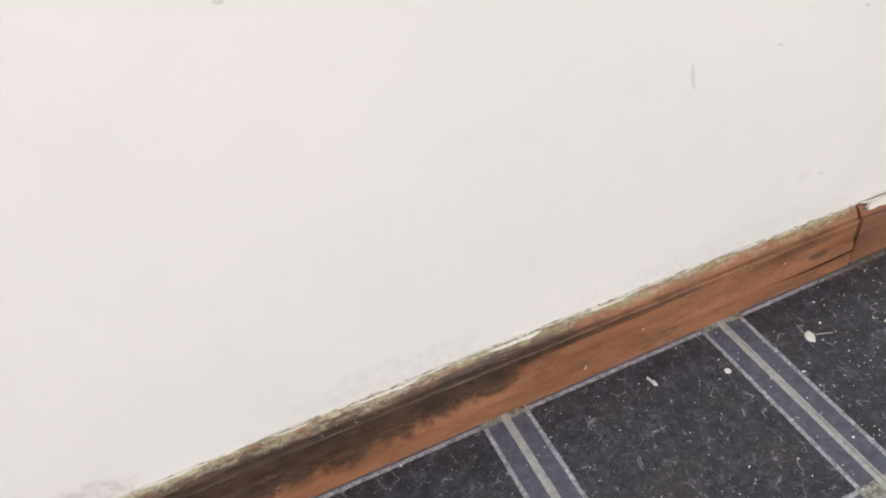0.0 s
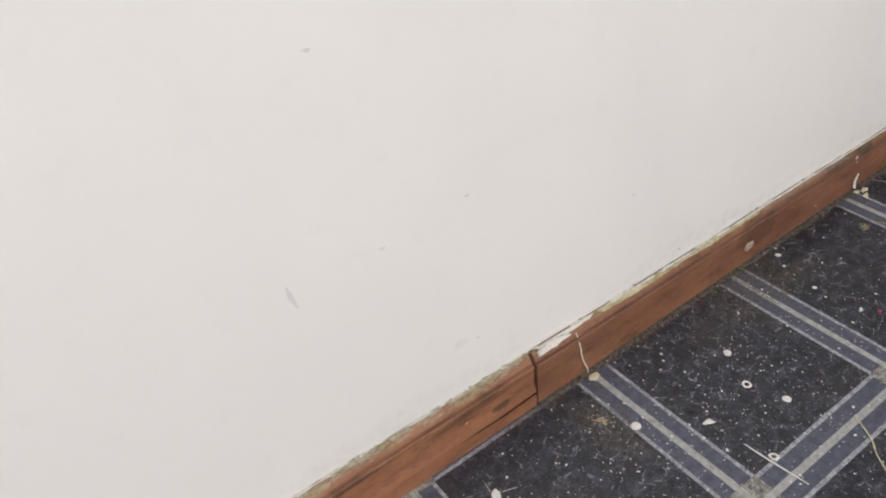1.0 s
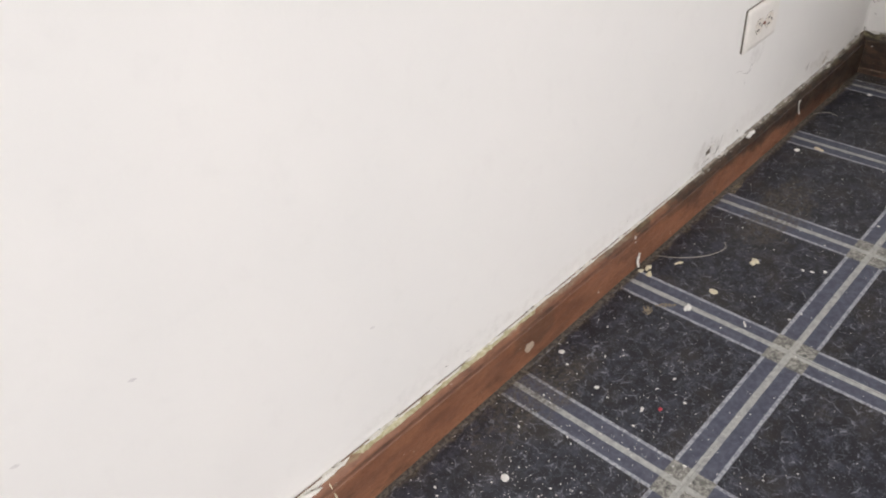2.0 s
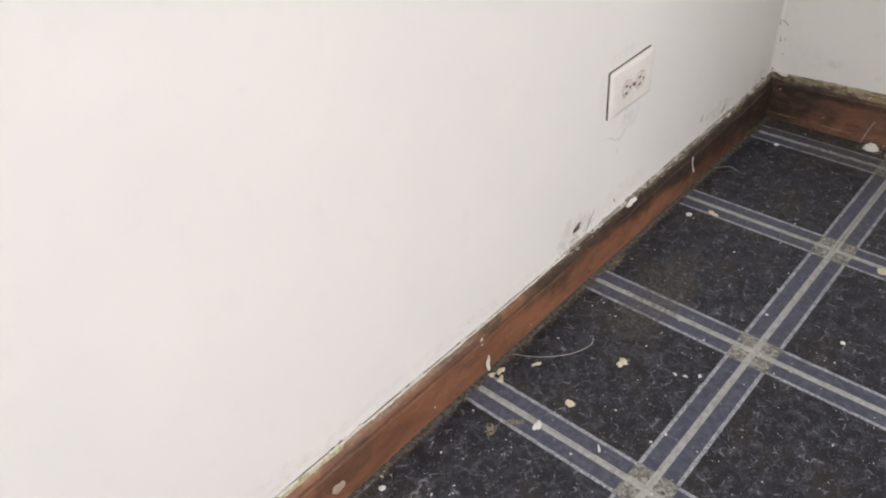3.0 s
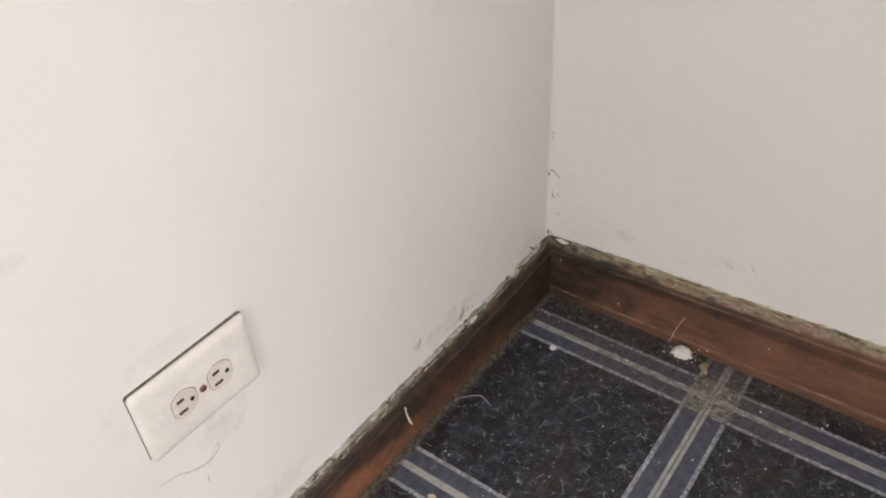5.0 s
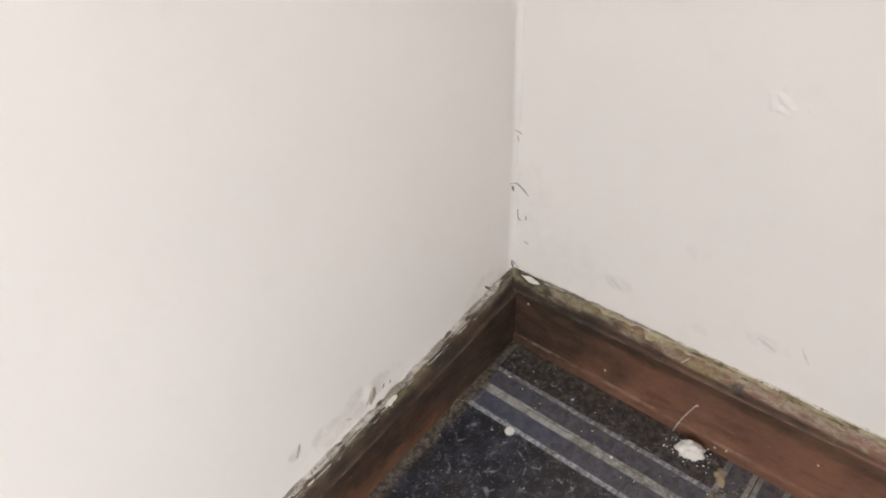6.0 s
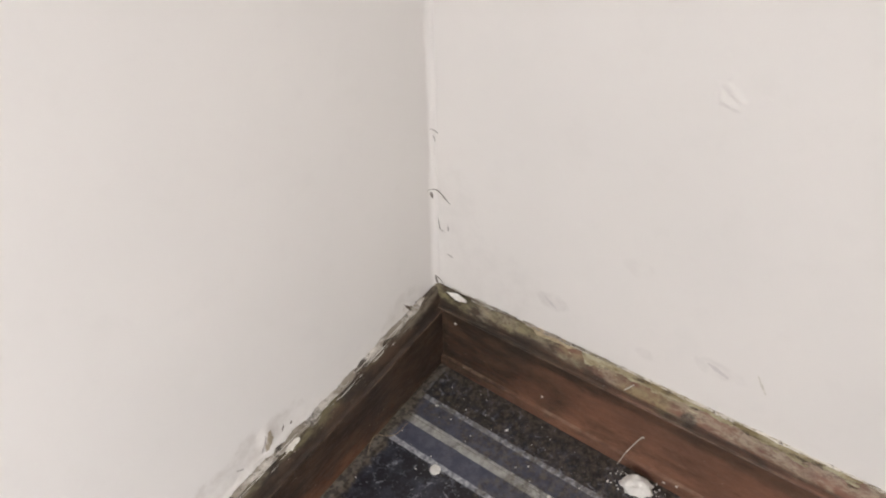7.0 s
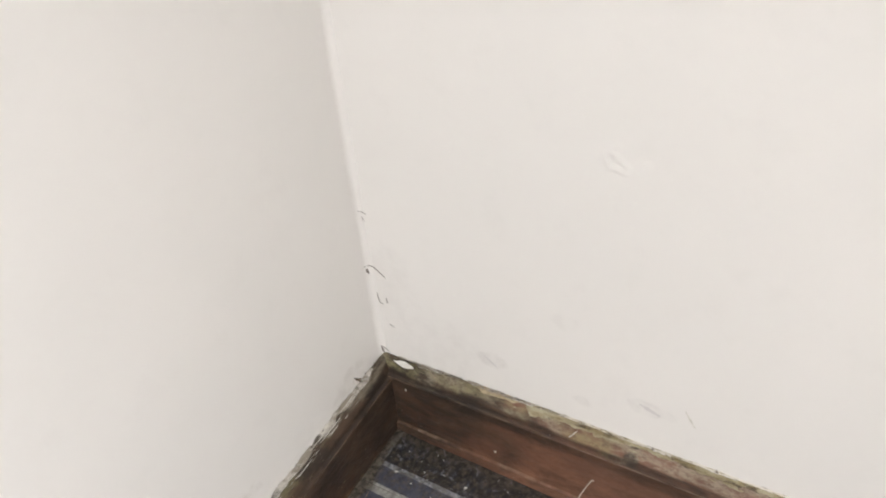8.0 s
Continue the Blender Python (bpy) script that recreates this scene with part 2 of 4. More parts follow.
M_WALL_A = wall_paint("wall_paint_long", [
    ((-0.72, 0, 0.10), (0.05, 1, 0.035), 0.75, (0.24, 0.19, 0.14)),
    ((-0.60, 0, 0.105), (0.09, 1, 0.020), 0.35, (0.40, 0.35, 0.29)),
    ((-0.24, 0, 0.105), (0.05, 1, 0.018), 0.55, (0.33, 0.28, 0.22)),
    ((-0.31, 0, 0.118), (0.008, 1, 0.008), 0.7, (0.33, 0.29, 0.25)),
    ((-0.05, 0, 0.10), (0.03, 1, 0.020), 0.4, (0.36, 0.32, 0.27)),
    ((-0.61, 0, 0.360), (0.05, 1, 0.012), 0.32, (0.46, 0.42, 0.40)),
    ((-0.668, 0, 0.322), (0.010, 1, 0.03), 0.25, (0.46, 0.42, 0.39)),
    # grey patch just below and right of the outlet plate
    ((-0.577, 0, 0.248), (0.03, 1, 0.022), 0.7, (0.48, 0.45, 0.42)),
    ((-0.684, 0, 0.498), (0.010, 1, 0.007), 0.5, (0.45, 0.42, 0.41)),
    ((-2.33, 0, 0.118), (0.10, 1, 0.026), 0.5, (0.48, 0.46, 0.44)),
    ((-2.66, 0, 0.118), (0.06, 1, 0.022), 1.0, (0.42, 0.38, 0.36)),
    ((-1.92, 0, 0.105), (0.20, 1, 0.022), 0.35, (0.50, 0.48, 0.46)),
    ((-1.40, 0, 0.098), (0.16, 1, 0.022), 0.35, (0.48, 0.46, 0.43)),
    ((-1.806, 0, 0.172), (0.012, 1, 0.006), 0.55, (0.52, 0.50, 0.49)),
    ((-1.10, 0, 0.095), (0.25, 1, 0.014), 0.30, (0.45, 0.41, 0.36)),
])
M_WALL_B = wall_paint("wall_paint_end", [
    ((0, -0.122, 0.140), (1, 0.012, 0.010), 0.55, (0.46, 0.43, 0.41)),
    ((0, -0.264, 0.152), (1, 0.020, 0.008), 0.45, (0.45, 0.43, 0.42)),
    ((0, -0.208, 0.132), (1, 0.010, 0.006), 0.4, (0.46, 0.43, 0.41)),
    ((0, -0.06, 0.13), (1, 0.05, 0.04), 0.22, (0.50, 0.47, 0.45)),
    ((0, -0.022, 0.19), (1, 0.025, 0.05), 0.25, (0.50, 0.47, 0.45)),
    ((0, -0.189, 0.214), (1, 0.012, 0.010), 0.25, (0.52, 0.49, 0.47)),
])
M_WALL_PLAIN = wall_paint("wall_paint_room", [])
M_HOLE = plain("broken_plaster", (0.045, 0.034, 0.025), (0.17, 0.135, 0.10), 220, 0.9, 0.6)
M_WOOD_L = wood("skirting_wood_orange", (0.190, 0.080, 0.040), (0.34, 0.150, 0.074),
                [((-0.86, -0.02, 0.066), (0.40, 0.2, 0.040), 1.0), ((-0.80, -0.02, 0.080), (0.45, 0.2, 0.020), 0.6), ((-0.50, -0.02, 0.082), (0.10, 0.2, 0.020), 0.8), ((-0.34, -0.02, 0.074), (0.16, 0.2, 0.006), 0.75),
                 ((-0.52, -0.02, 0.055), (0.03, 0.2, 0.016), 0.7), ((-0.06, -0.02, 0.042), (0.016, 0.2, 0.006), 0.8), ((-0.10, -0.02, 0.066), (0.10, 0.2, 0.006), 0.5)], 0.8, 0.90)
# the entries past x = 1.5 darken the board towards its corner end
M_WOOD_A = wood("skirting_wood_red", (0.150, 0.064, 0.036), (0.275, 0.120, 0.064),
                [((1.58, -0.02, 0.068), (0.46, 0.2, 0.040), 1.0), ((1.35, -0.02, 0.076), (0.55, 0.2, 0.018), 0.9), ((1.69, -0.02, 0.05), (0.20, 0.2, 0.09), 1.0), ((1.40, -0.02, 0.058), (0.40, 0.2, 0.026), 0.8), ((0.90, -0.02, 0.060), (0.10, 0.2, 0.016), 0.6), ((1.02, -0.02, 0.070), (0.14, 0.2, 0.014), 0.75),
                 ((0.46, -0.02, 0.050), (0.05, 0.2, 0.028), 0.5), ((0.76, -0.02, 0.072), (0.02, 0.2, 0.008), 0.9), ((0.70, -0.02, 0.072), (0.05, 0.2, 0.006), 0.6),
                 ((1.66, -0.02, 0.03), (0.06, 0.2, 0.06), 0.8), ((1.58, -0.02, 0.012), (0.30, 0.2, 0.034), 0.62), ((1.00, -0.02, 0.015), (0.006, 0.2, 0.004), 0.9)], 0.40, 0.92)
# darker towards the corner; the narrow entry draws the dark joint between the boards
M_WOOD_B = wood("skirting_wood_brown", (0.112, 0.055, 0.036), (0.212, 0.100, 0.061),
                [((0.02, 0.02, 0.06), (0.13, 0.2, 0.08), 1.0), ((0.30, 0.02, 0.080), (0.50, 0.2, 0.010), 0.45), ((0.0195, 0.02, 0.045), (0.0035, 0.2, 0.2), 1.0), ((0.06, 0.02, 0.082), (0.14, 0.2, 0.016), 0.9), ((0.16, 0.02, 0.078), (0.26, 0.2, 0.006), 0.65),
                 ((0.255, 0.02, 0.093), (0.007, 0.2, 0.006), 0.95), ((0.285, 0.02, 0.088), (0.05, 0.2, 0.005), 0.7)], 0.6, 0.84, 0.125)
M_FLAKE = plain("flaking_paint", (0.55, 0.52, 0.46), (0.80, 0.78, 0.73), 220, 0.7, 0.5, coords="World")
M_FLAKE_OLIVE = plain("olive_paint", (0.26, 0.225, 0.10), (0.60, 0.56, 0.40), 40, 0.7, 0.4, coords="World")
M_FLAKE_GREEN = plain("old_green_paint", (0.17, 0.135, 0.075), (0.50, 0.46, 0.32), 60, 0.7, 0.4, coords="World")


def weathered(name, light, mid, dark, cut, scale=55):
    """Old paint breaking up in streaks along its board: sound coat, grey dirt, open dark cracks."""
    k = Mat(name, 0.75, coords="World")
    a = k.noise(scale, 6, 0.75, (0.45, 0.45, 1.6))
    b = k.noise(scale * 3.2, 5, 0.75, (0.35, 0.35, 1.8), shift=5)
    col = k.mix(k.step(a, cut - 0.08, cut + 0.10), light, mid)
    col = k.mix(k.step(b, 0.54, 0.62, 0, 0.92), col, dark)
    col = k.mix(k.step(k.noise(scale * 0.5, 4, 0.7, shift=13), 0.54, 0.66, 0, 0.8), col, dark)
    k.bump(k.math("ADD", a, b), 0.8, 0.002)
    return k.done(col)


M_WEATHERED = weathered("weathered_white_paint", (0.74, 0.71, 0.66), (0.30, 0.265, 0.22), (0.036, 0.027, 0.020), 0.45)
M_WEATHERED_PALE = weathered("weathered_cream_paint", (0.76, 0.73, 0.66), (0.52, 0.47, 0.36), (0.10, 0.075, 0.050), 0.56)
M_WEATHERED_GREEN = weathered("weathered_green_paint", (0.44, 0.40, 0.28), (0.24, 0.19, 0.10), (0.055, 0.036, 0.022), 0.50, 40)
M_DROP = plain("dried_white_paint", (0.66, 0.64, 0.60), (0.82, 0.81, 0.78), 150, 0.5, 0.2)
M_OLD_GLUE = plain("tan_glue_crust", (0.26, 0.20, 0.12), (0.50, 0.41, 0.28), 160, 0.75, 0.4)
M_CREAM = plain("yellowed_chip", (0.52, 0.46, 0.31), (0.75, 0.69, 0.53), 200, 0.7, 0.4)
M_TAN = plain("tan_residue", (0.14, 0.11, 0.07), (0.34, 0.28, 0.19), 250, 0.85, 0.5)
M_PEACH = plain("peach_chip", (0.58, 0.48, 0.33), (0.74, 0.65, 0.48), 200, 0.7, 0.3)
M_RED = plain("red_crumb", (0.35, 0.03, 0.05), (0.5, 0.06, 0.08), 300, 0.5, 0.2)
M_THREAD = plain("pale_thread", (0.42, 0.39, 0.34), (0.62, 0.58, 0.52), 300, 0.7, 0.2)
M_HAIR = plain("brown_fibre", (0.22, 0.15, 0.09), (0.40, 0.30, 0.20), 300, 0.6, 0.2)
M_FOAM = plain("chalky_plaster_crumb", (0.72, 0.70, 0.66), (0.86, 0.85, 0.82), 260, 0.9, 0.8)
M_PLATE = plain("ivory_plate", (0.70, 0.665, 0.62), (0.80, 0.765, 0.715), 45, 0.42, 0.1)
M_RIM = plain("grimy_plate_rim", (0.075, 0.066, 0.050), (0.19, 0.17, 0.135), 180, 0.8, 0.4)
M_GRIME = plain("plate_grime", (0.10, 0.085, 0.07), (0.26, 0.23, 0.19), 200, 0.8, 0.3)
M_FACE = plain("ivory_receptacle", (0.60, 0.545, 0.48), (0.74, 0.69, 0.62), 90, 0.4, 0.1)
M_SLOT = plain("slot_dark", (0.008, 0.007, 0.006), (0.02, 0.018, 0.015), 300, 0.7, 0.1)
M_SCREW = plain("rusty_screw", (0.16, 0.06, 0.04), (0.32, 0.15, 0.11), 400, 0.5, 0.3, 0.5)
M_SCUFF = plain("grey_scuff", (0.30, 0.27, 0.26), (0.50, 0.47, 0.45), 200, 0.8, 0.1, coords="World")
M_CRACK = plain("hairline_crack", (0.10, 0.085, 0.07), (0.26, 0.23, 0.20), 300, 0.9, 0.1, coords="World")
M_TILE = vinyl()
M_SUB = plain("tile_adhesive", (0.02, 0.018, 0.015), (0.06, 0.05, 0.04), 120, 0.9, 0.3, coords="World")
M_CEIL = plain("ceiling_paint", (0.74, 0.73, 0.70), (0.80, 0.79, 0.77), 6, 0.8, 0.1, coords="World")
M_FRAME = plain("white_gloss", (0.72, 0.71, 0.68), (0.80, 0.79, 0.77), 20, 0.35, 0.1)
M_GLASS = Mat("window_glass", 0.02)
M_GLASS.b.inputs["Transmission Weight"].default_value = 1.0
M_GLASS = M_GLASS.done((0.96, 0.98, 0.97))

# ---- mesh helpers ----


def mesh_ob(name, verts, faces, mats, smooth=False):
    me = bpy.data.meshes.new(name)
    me.from_pydata([tuple(map(float, v)) for v in verts], [], faces)
    for m in mats if isinstance(mats, (list, tuple)) else [mats]:
        me.materials.append(m)
    if smooth:
        me.shade_smooth()
    me.update()
    return new(name, me)


def from_bm(name, bm, mat, smooth=False):
    me = bpy.data.meshes.new(name)
    bmesh.ops.recalc_face_normals(bm, faces=bm.faces)
    bm.to_mesh(me)
    bm.free()
    me.materials.append(mat)
    if smooth:
        me.shade_smooth()
    return new(name, me)


def under(ob, parent, label=""):
    ob.parent = parent
    return tagged(ob, label) if label else ob


def box(x0, x1, y0, y1, z0, z1, bevel=0.0, segments=2):
    bm = bmesh.new()
    bmesh.ops.create_cube(bm, size=1)
    for v in bm.verts:
        v.co = Vector(((x0 + x1) / 2 + v.co.x * (x1 - x0), (y0 + y1) / 2 + v.co.y * (y1 - y0), (z0 + z1) / 2 + v.co.z * (z1 - z0)))
    if bevel:
        bmesh.ops.bevel(bm, geom=bm.edges[:], offset=bevel, segments=segments, affect="EDGES", profile=0.5)
    return bm


def smooth_line(points, steps=6):
    """Catmull-Rom through the points."""
    p = [Vector(q) for q in points]
    p = [p[0] * 2 - p[1]] + p + [p[-1] * 2 - p[-2]]
    out = []
    for i in range(1, len(p) - 2):
        a, b, c, d = p[i - 1:i + 3]
        for s in range(steps):
            t = s / steps
            out.append(0.5 * (2 * b + (c - a) * t + (2 * a - 5 * b + 4 * c - d) * t * t + (3 * b - a - 3 * c + d) * t ** 3))
    return out + [p[-2]]


def strand(name, points, r, mat, sides=5, taper=0.5):
    """A thin round fibre along a smooth line."""
    line = smooth_line(points)
    verts, faces = [], []
    for i, q in enumerate(line):
        ahead = (line[min(i + 1, len(line) - 1)] - line[max(i - 1, 0)]).normalized()
        side = ahead.orthogonal().normalized()
        up = ahead.cross(side)
        s = i / (len(line) - 1)
        rr = r * (1 - taper * abs(2 * s - 1) ** 2)
        for k in range(sides):
            a = 2 * math.pi * k / sides
            verts.append(q + rr * (side * math.cos(a) + up * math.sin(a)))
        if i:
            for k in range(sides):
                a, b = (i - 1) * sides + k, (i - 1) * sides + (k + 1) % sides
                faces.append((a, b, b + sides, a + sides))
    faces += [tuple(range(sides))[::-1], tuple(range(len(verts) - sides, len(verts)))]
    return mesh_ob(name, verts, faces, mat, True)


def blob(name, place, size, height, mat, ragged=0.15, seed=0, turn=0.0, ratio=1.0, rings=4, sides=16, ring=False, lumps=0.0):
    """A flattened, uneven dome lying on the floor; ring: hollow in the middle, as a burst paint drop dries."""
    rnd = random.Random(seed)
    ph = [rnd.uniform(0, 6.28) for _ in range(6)]
    verts, faces = [], []
    levels = [(1.0, 0.0), (0.96, 0.45), (0.84, 0.8), (0.55, 1.0)]
    if ring:
        levels = [(1.0, 0.0), (0.96, 0.6), (0.84, 1.0), (0.68, 1.0), (0.56, 0.5), (0.52, 0.0)]
    else:
        levels += [(0.25, 1.05)]
    for f, h in levels:
        for k in range(sides):
            a = 2 * math.pi * k / sides
            w = 1 + ragged * (math.sin(2 * a + ph[0]) * 0.6 + math.sin(3 * a + ph[1]) * 0.5 + math.sin(5 * a + ph[2]) * 0.4 + math.sin(8 * a + ph[3]) * 0.3)
            x, y = size * f * w * math.cos(a), size * ratio * f * w * math.sin(a)
            z = height * h * (1 + lumps * (rnd.random() - 0.5))
            verts.append((x, y, max(z, 0)))
    n = len(levels)
    for i in range(n - 1):
        for k in range(sides):
            j = (k + 1) % sides
            faces.append((i * sides + k, i * sides + j, (i + 1) * sides + j, (i + 1) * sides + k))
    if not ring:
        faces.append(tuple((n - 1) * sides + k for k in range(sides)))
        faces.append(tuple(range(sides))[::-1])
    ob = mesh_ob(name, verts, faces, mat, True)
    ob.matrix_world = pose(*place, 0, 0, turn)
    return ob


def fbm(x, y, z, octaves=3):
    v, a = 0.0, 1.0
    for _ in range(octaves):
        v += a * noise.noise((x, y, z))
        x, y, z, a = x * 2.1, y * 2.1, z * 2.1, a * 0.5
    return v


def hump(d, r):
    """1 at the middle, 0 past r."""
    t = max(0.0, 1 - d / r)
    return t * t * (3 - 2 * t)


# ---- walls ----


def uneven_wall(name, us, vs, relief, place, back, mats):
    """A hand-plastered wall: a fine grid on its room side, raised by relief(u, v), and a flat back."""
    nu, nv = len(us), len(vs)
    w = np.array([[relief(u, v) for v in vs] for u in us])
    verts = [place(u, v, w[i, j]) for i, u in enumerate(us) for j, v in enumerate(vs)]
    at = lambda i, j: i * nv + j  # noqa: E731
    faces, kinds = [], []
    for i in range(nu - 1):
        for j in range(nv - 1):
            faces.append((at(i, j), at(i + 1, j), at(i + 1, j + 1), at(i, j + 1)))
            kinds.append(1 if (w[i, j] + w[i + 1, j + 1]) / 2 < -0.0035 else 0)
    rim = [at(i, 0) for i in range(nu)] + [at(nu - 1, j) for j in range(1, nv)] + [at(i, nv - 1) for i in range(nu - 2, -1, -1)] + [at(0, j) for j in range(nv - 2, 0, -1)]
    uv = [(us[r // nv], vs[r % nv]) for r in rim]
    base = len(verts)
    verts += [place(u, v, -back) for u, v in uv]
    for k in range(len(rim)):
        j = (k + 1) % len(rim)
        faces.append((rim[k], base + k, base + j, rim[j]))
        kinds.append(0)
    faces.append(tuple(range(base, base + len(rim))))
    kinds.append(0)
    ob = mesh_ob(name, verts, faces, mats, True)
    ob.data.polygons.foreach_set("material_index", kinds)
    bm = bmesh.new()
    bm.from_mesh(ob.data)
    bmesh.ops.recalc_face_normals(bm, faces=bm.faces)
    bm.to_mesh(ob.data)
    bm.free()
    return ob


def fillet(d, v):
    """The corner is filled and rounded by many coats of paint; d is the distance from it."""
    r = 0.0065 + 0.0025 * noise.noise((3.0, 1.0, v * 14))
    return r - math.sqrt(max(0.0, r * r - (r - d) ** 2)) if d < r else 0.0


def relief_long(u, v):
    """Wall with the outlet; u is x."""
    edge = min(1.0, -u / 0.05) if u < 0 else 0.0
    w = 0.0016 * fbm(u * 2.2, v * 2.2, 1.0, 2) * edge
    if v < 0.20 and u > -2.9:
        near = hump(abs(v - 0.085), 0.05)
        w += 0.0010 * near * fbm(u * 40, v * 60, 3.0, 3) * edge
        crust = max(hump(abs(u + 0.66), 0.13), hump(abs(u + 0.18), 0.17))
        w += 0.0022 * crust * hump(abs(v - 0.086), 0.016) * max(0, 0.3 + fbm(u * 130, v * 150, 5.0, 3))
    if v < 0.2 and -0.78 < u < -0.64:
        d = math.hypot((u + 0.714) / 1.15, (v - 0.104) / 0.85) + 0.0032 * fbm(u * 75, v * 75, 7.0, 3)
        w -= 0.013 * hump(max(0, d - 0.0055), 0.0075)
        w += 0.0022 * hump(abs(d - 0.016), 0.008) * max(0, 0.5 + fbm(u * 120, v * 120, 9.0, 2))
    if v < 0.2 and -0.26 < u < -0.19:
        d = math.hypot(u + 0.221, (v - 0.106) / 1.6)
        w += 0.0034 * hump(d, 0.010)
    if v < 0.14 and -0.06 < u < -0.03:
        w -= 0.007 * hump(math.hypot(u + 0.044, v - 0.098), 0.0045)
    return w + fillet(max(0.0, -u), v)


def relief_end(u, v):
    """End wall; u is the distance from the corner."""
    if u < 0.0085:
        return -0.0012 * (1 - max(0.0, u) / 0.0085)
    edge = min(1.0, (u - 0.0085) / 0.05)
    w = 0.0016 * fbm(u * 2.4 + 7, v * 2.4, 2.0, 2) * edge
    if u < 0.6 and v < 0.6:
        fill = edge * hump(u, 0.07) * hump(abs(v - 0.17), 0.16)
        w += 0.0034 * fill * (0.6 + fbm(u * 55, v * 42, 4.0, 4)) * (1 if u > 0 else 0)
        if math.hypot(u - 0.2175, v - 0.373) < 0.02:
            for a, b in (((0.2106, 0.3773), (0.2136, 0.3678)), ((0.2151, 0.3794), (0.2259, 0.3708)), ((0.2185, 0.3678), (0.2245, 0.3663))):
                t = max(0.0, min(1.0, ((u - a[0]) * (b[0] - a[0]) + (v - a[1]) * (b[1] - a[1])) / ((b[0] - a[0]) ** 2 + (b[1] - a[1]) ** 2)))
                w += 0.0012 * hump(math.hypot(u - a[0] - t * (b[0] - a[0]), v - a[1] - t * (b[1] - a[1])), 0.0036)
        w += 0.0012 * hump(math.hypot(u - 0.238, v - 0.3748), 0.005) + 0.0010 * hump(math.hypot(u - 0.217, v - 0.3853), 0.005)
        w += 0.0010 * hump(math.hypot(u - 0.122, v - 0.141), 0.016) * (0.5 + fbm(u * 90, v * 90, 8.0, 2))
        w += 0.0008 * hump(abs(v - 0.125), 0.05) * fbm(u * 30, v * 45, 3.0, 3) * edge
    return w


def corner_face(u, v):
    """The end wall with the rounded corner in front of it."""
    return max(relief_end(u, v), fillet(u, v))


fine_v = [0, 0.03, 0.06] + list(np.arange(0.068, 0.18, 0.0025)) + list(np.arange(0.18, 0.64, 0.008)) + [0.7, 0.8, 1.0, 1.3, 1.7, 2.1, ROOM_Z]
us_long = list(np.linspace(ROOM_X - 0.25, -2.85, 12)) + list(np.arange(-2.84, -0.95, 0.009)) + list(np.arange(-0.95, -0.745, 0.0028)) + list(np.arange(-0.744, -0.680, 0.0012)) + list(np.arange(-0.678, -0.012, 0.0028)) + list(np.arange(-0.0115, 0.0001, 0.0008)) + [0.004] + [0.02, 0.25]
wall_long = uneven_wall("wall_north", us_long, sorted(fine_v + list(np.arange(0.0862, 0.122, 0.0025))), relief_long, lambda u, v, w: (u, -w, v), 0.25, [M_WALL_A, M_HOLE])
tagged(wall_long, "off-white painted plaster wall, scuffed and chipped low down", "wall", kind="structure")
end_v = sorted(fine_v + list(np.arange(0.3575, 0.405, 0.0019)))
us_end = [-0.004] + list(np.arange(0.0, 0.19, 0.0032)) + list(np.arange(0.19, 0.245, 0.0016)) + list(np.arange(0.246, 0.5, 0.0035)) + [0.55, 0.7, 1.0, 1.6, 2.4, -ROOM_Y]
wall_end = uneven_wall("wall_east", us_end, end_v, relief_end, lambda u, v, w: (-w, -u, v), 0.25, [M_WALL_B, M_HOLE])
tagged(wall_end, "off-white painted plaster wall with patched corner", "wall", kind="structure")



def wall_with_opening(name, pieces, label):
    """A wall joined from boxes that leave its opening free."""
    bm = bmesh.new()
    for piece in pieces:
        part_bm = box(*piece)
        tmp = bpy.data.meshes.new("tmp")
        part_bm.to_mesh(tmp)
        part_bm.free()
        bm.from_mesh(tmp)
        bpy.data.meshes.remove(tmp)
    return tagged(from_bm(name, bm, M_WALL_PLAIN), label, "wall", kind="structure")


y0, y1 = ROOM_Y - 0.25, ROOM_Y
wall_with_opening("wall_south", [(ROOM_X - 0.25, WIN[0], y0, y1, 0, ROOM_Z), (WIN[1], 0.25, y0, y1, 0, ROOM_Z), (WIN[0], WIN[1], y0, y1, 0, WIN[2]), (WIN[0], WIN[1], y0, y1, WIN[3], ROOM_Z)],
                  "plain off-white painted wall with an opening for a lamp")
x0, x1 = ROOM_X - 0.25, ROOM_X
wall_with_opening("wall_west", [(x0, x1, ROOM_Y, FILL_WEST[0], 0, ROOM_Z), (x0, x1, FILL_WEST[1], 0, 0, ROOM_Z), (x0, x1, FILL_WEST[0], FILL_WEST[1], 0, FILL_WEST[2]), (x0, x1, FILL_WEST[0], FILL_WEST[1], FILL_WEST[3], ROOM_Z)],
                  "plain off-white painted wall with an opening for a lamp")
SHADE_END = (-0.62, -1.15)                        # free end of an added, unseen wall that shades the corner
shade_wall = from_bm("wall_shading", box(SHADE_END[0], 0.0, ROOM_Y, SHADE_END[1], 0, ROOM_Z), M_WALL_PLAIN)
tagged(shade_wall, "added plain off-white wall, out of view, that shades the corner", "wall", kind="structure")
ceiling = from_bm("ceiling", box(ROOM_X - 0.25, 0.25, ROOM_Y - 0.25, 0.25, ROOM_Z, ROOM_Z + 0.1), M_CEIL)
tagged(ceiling, "plain white painted ceiling", "ceiling", kind="structure")



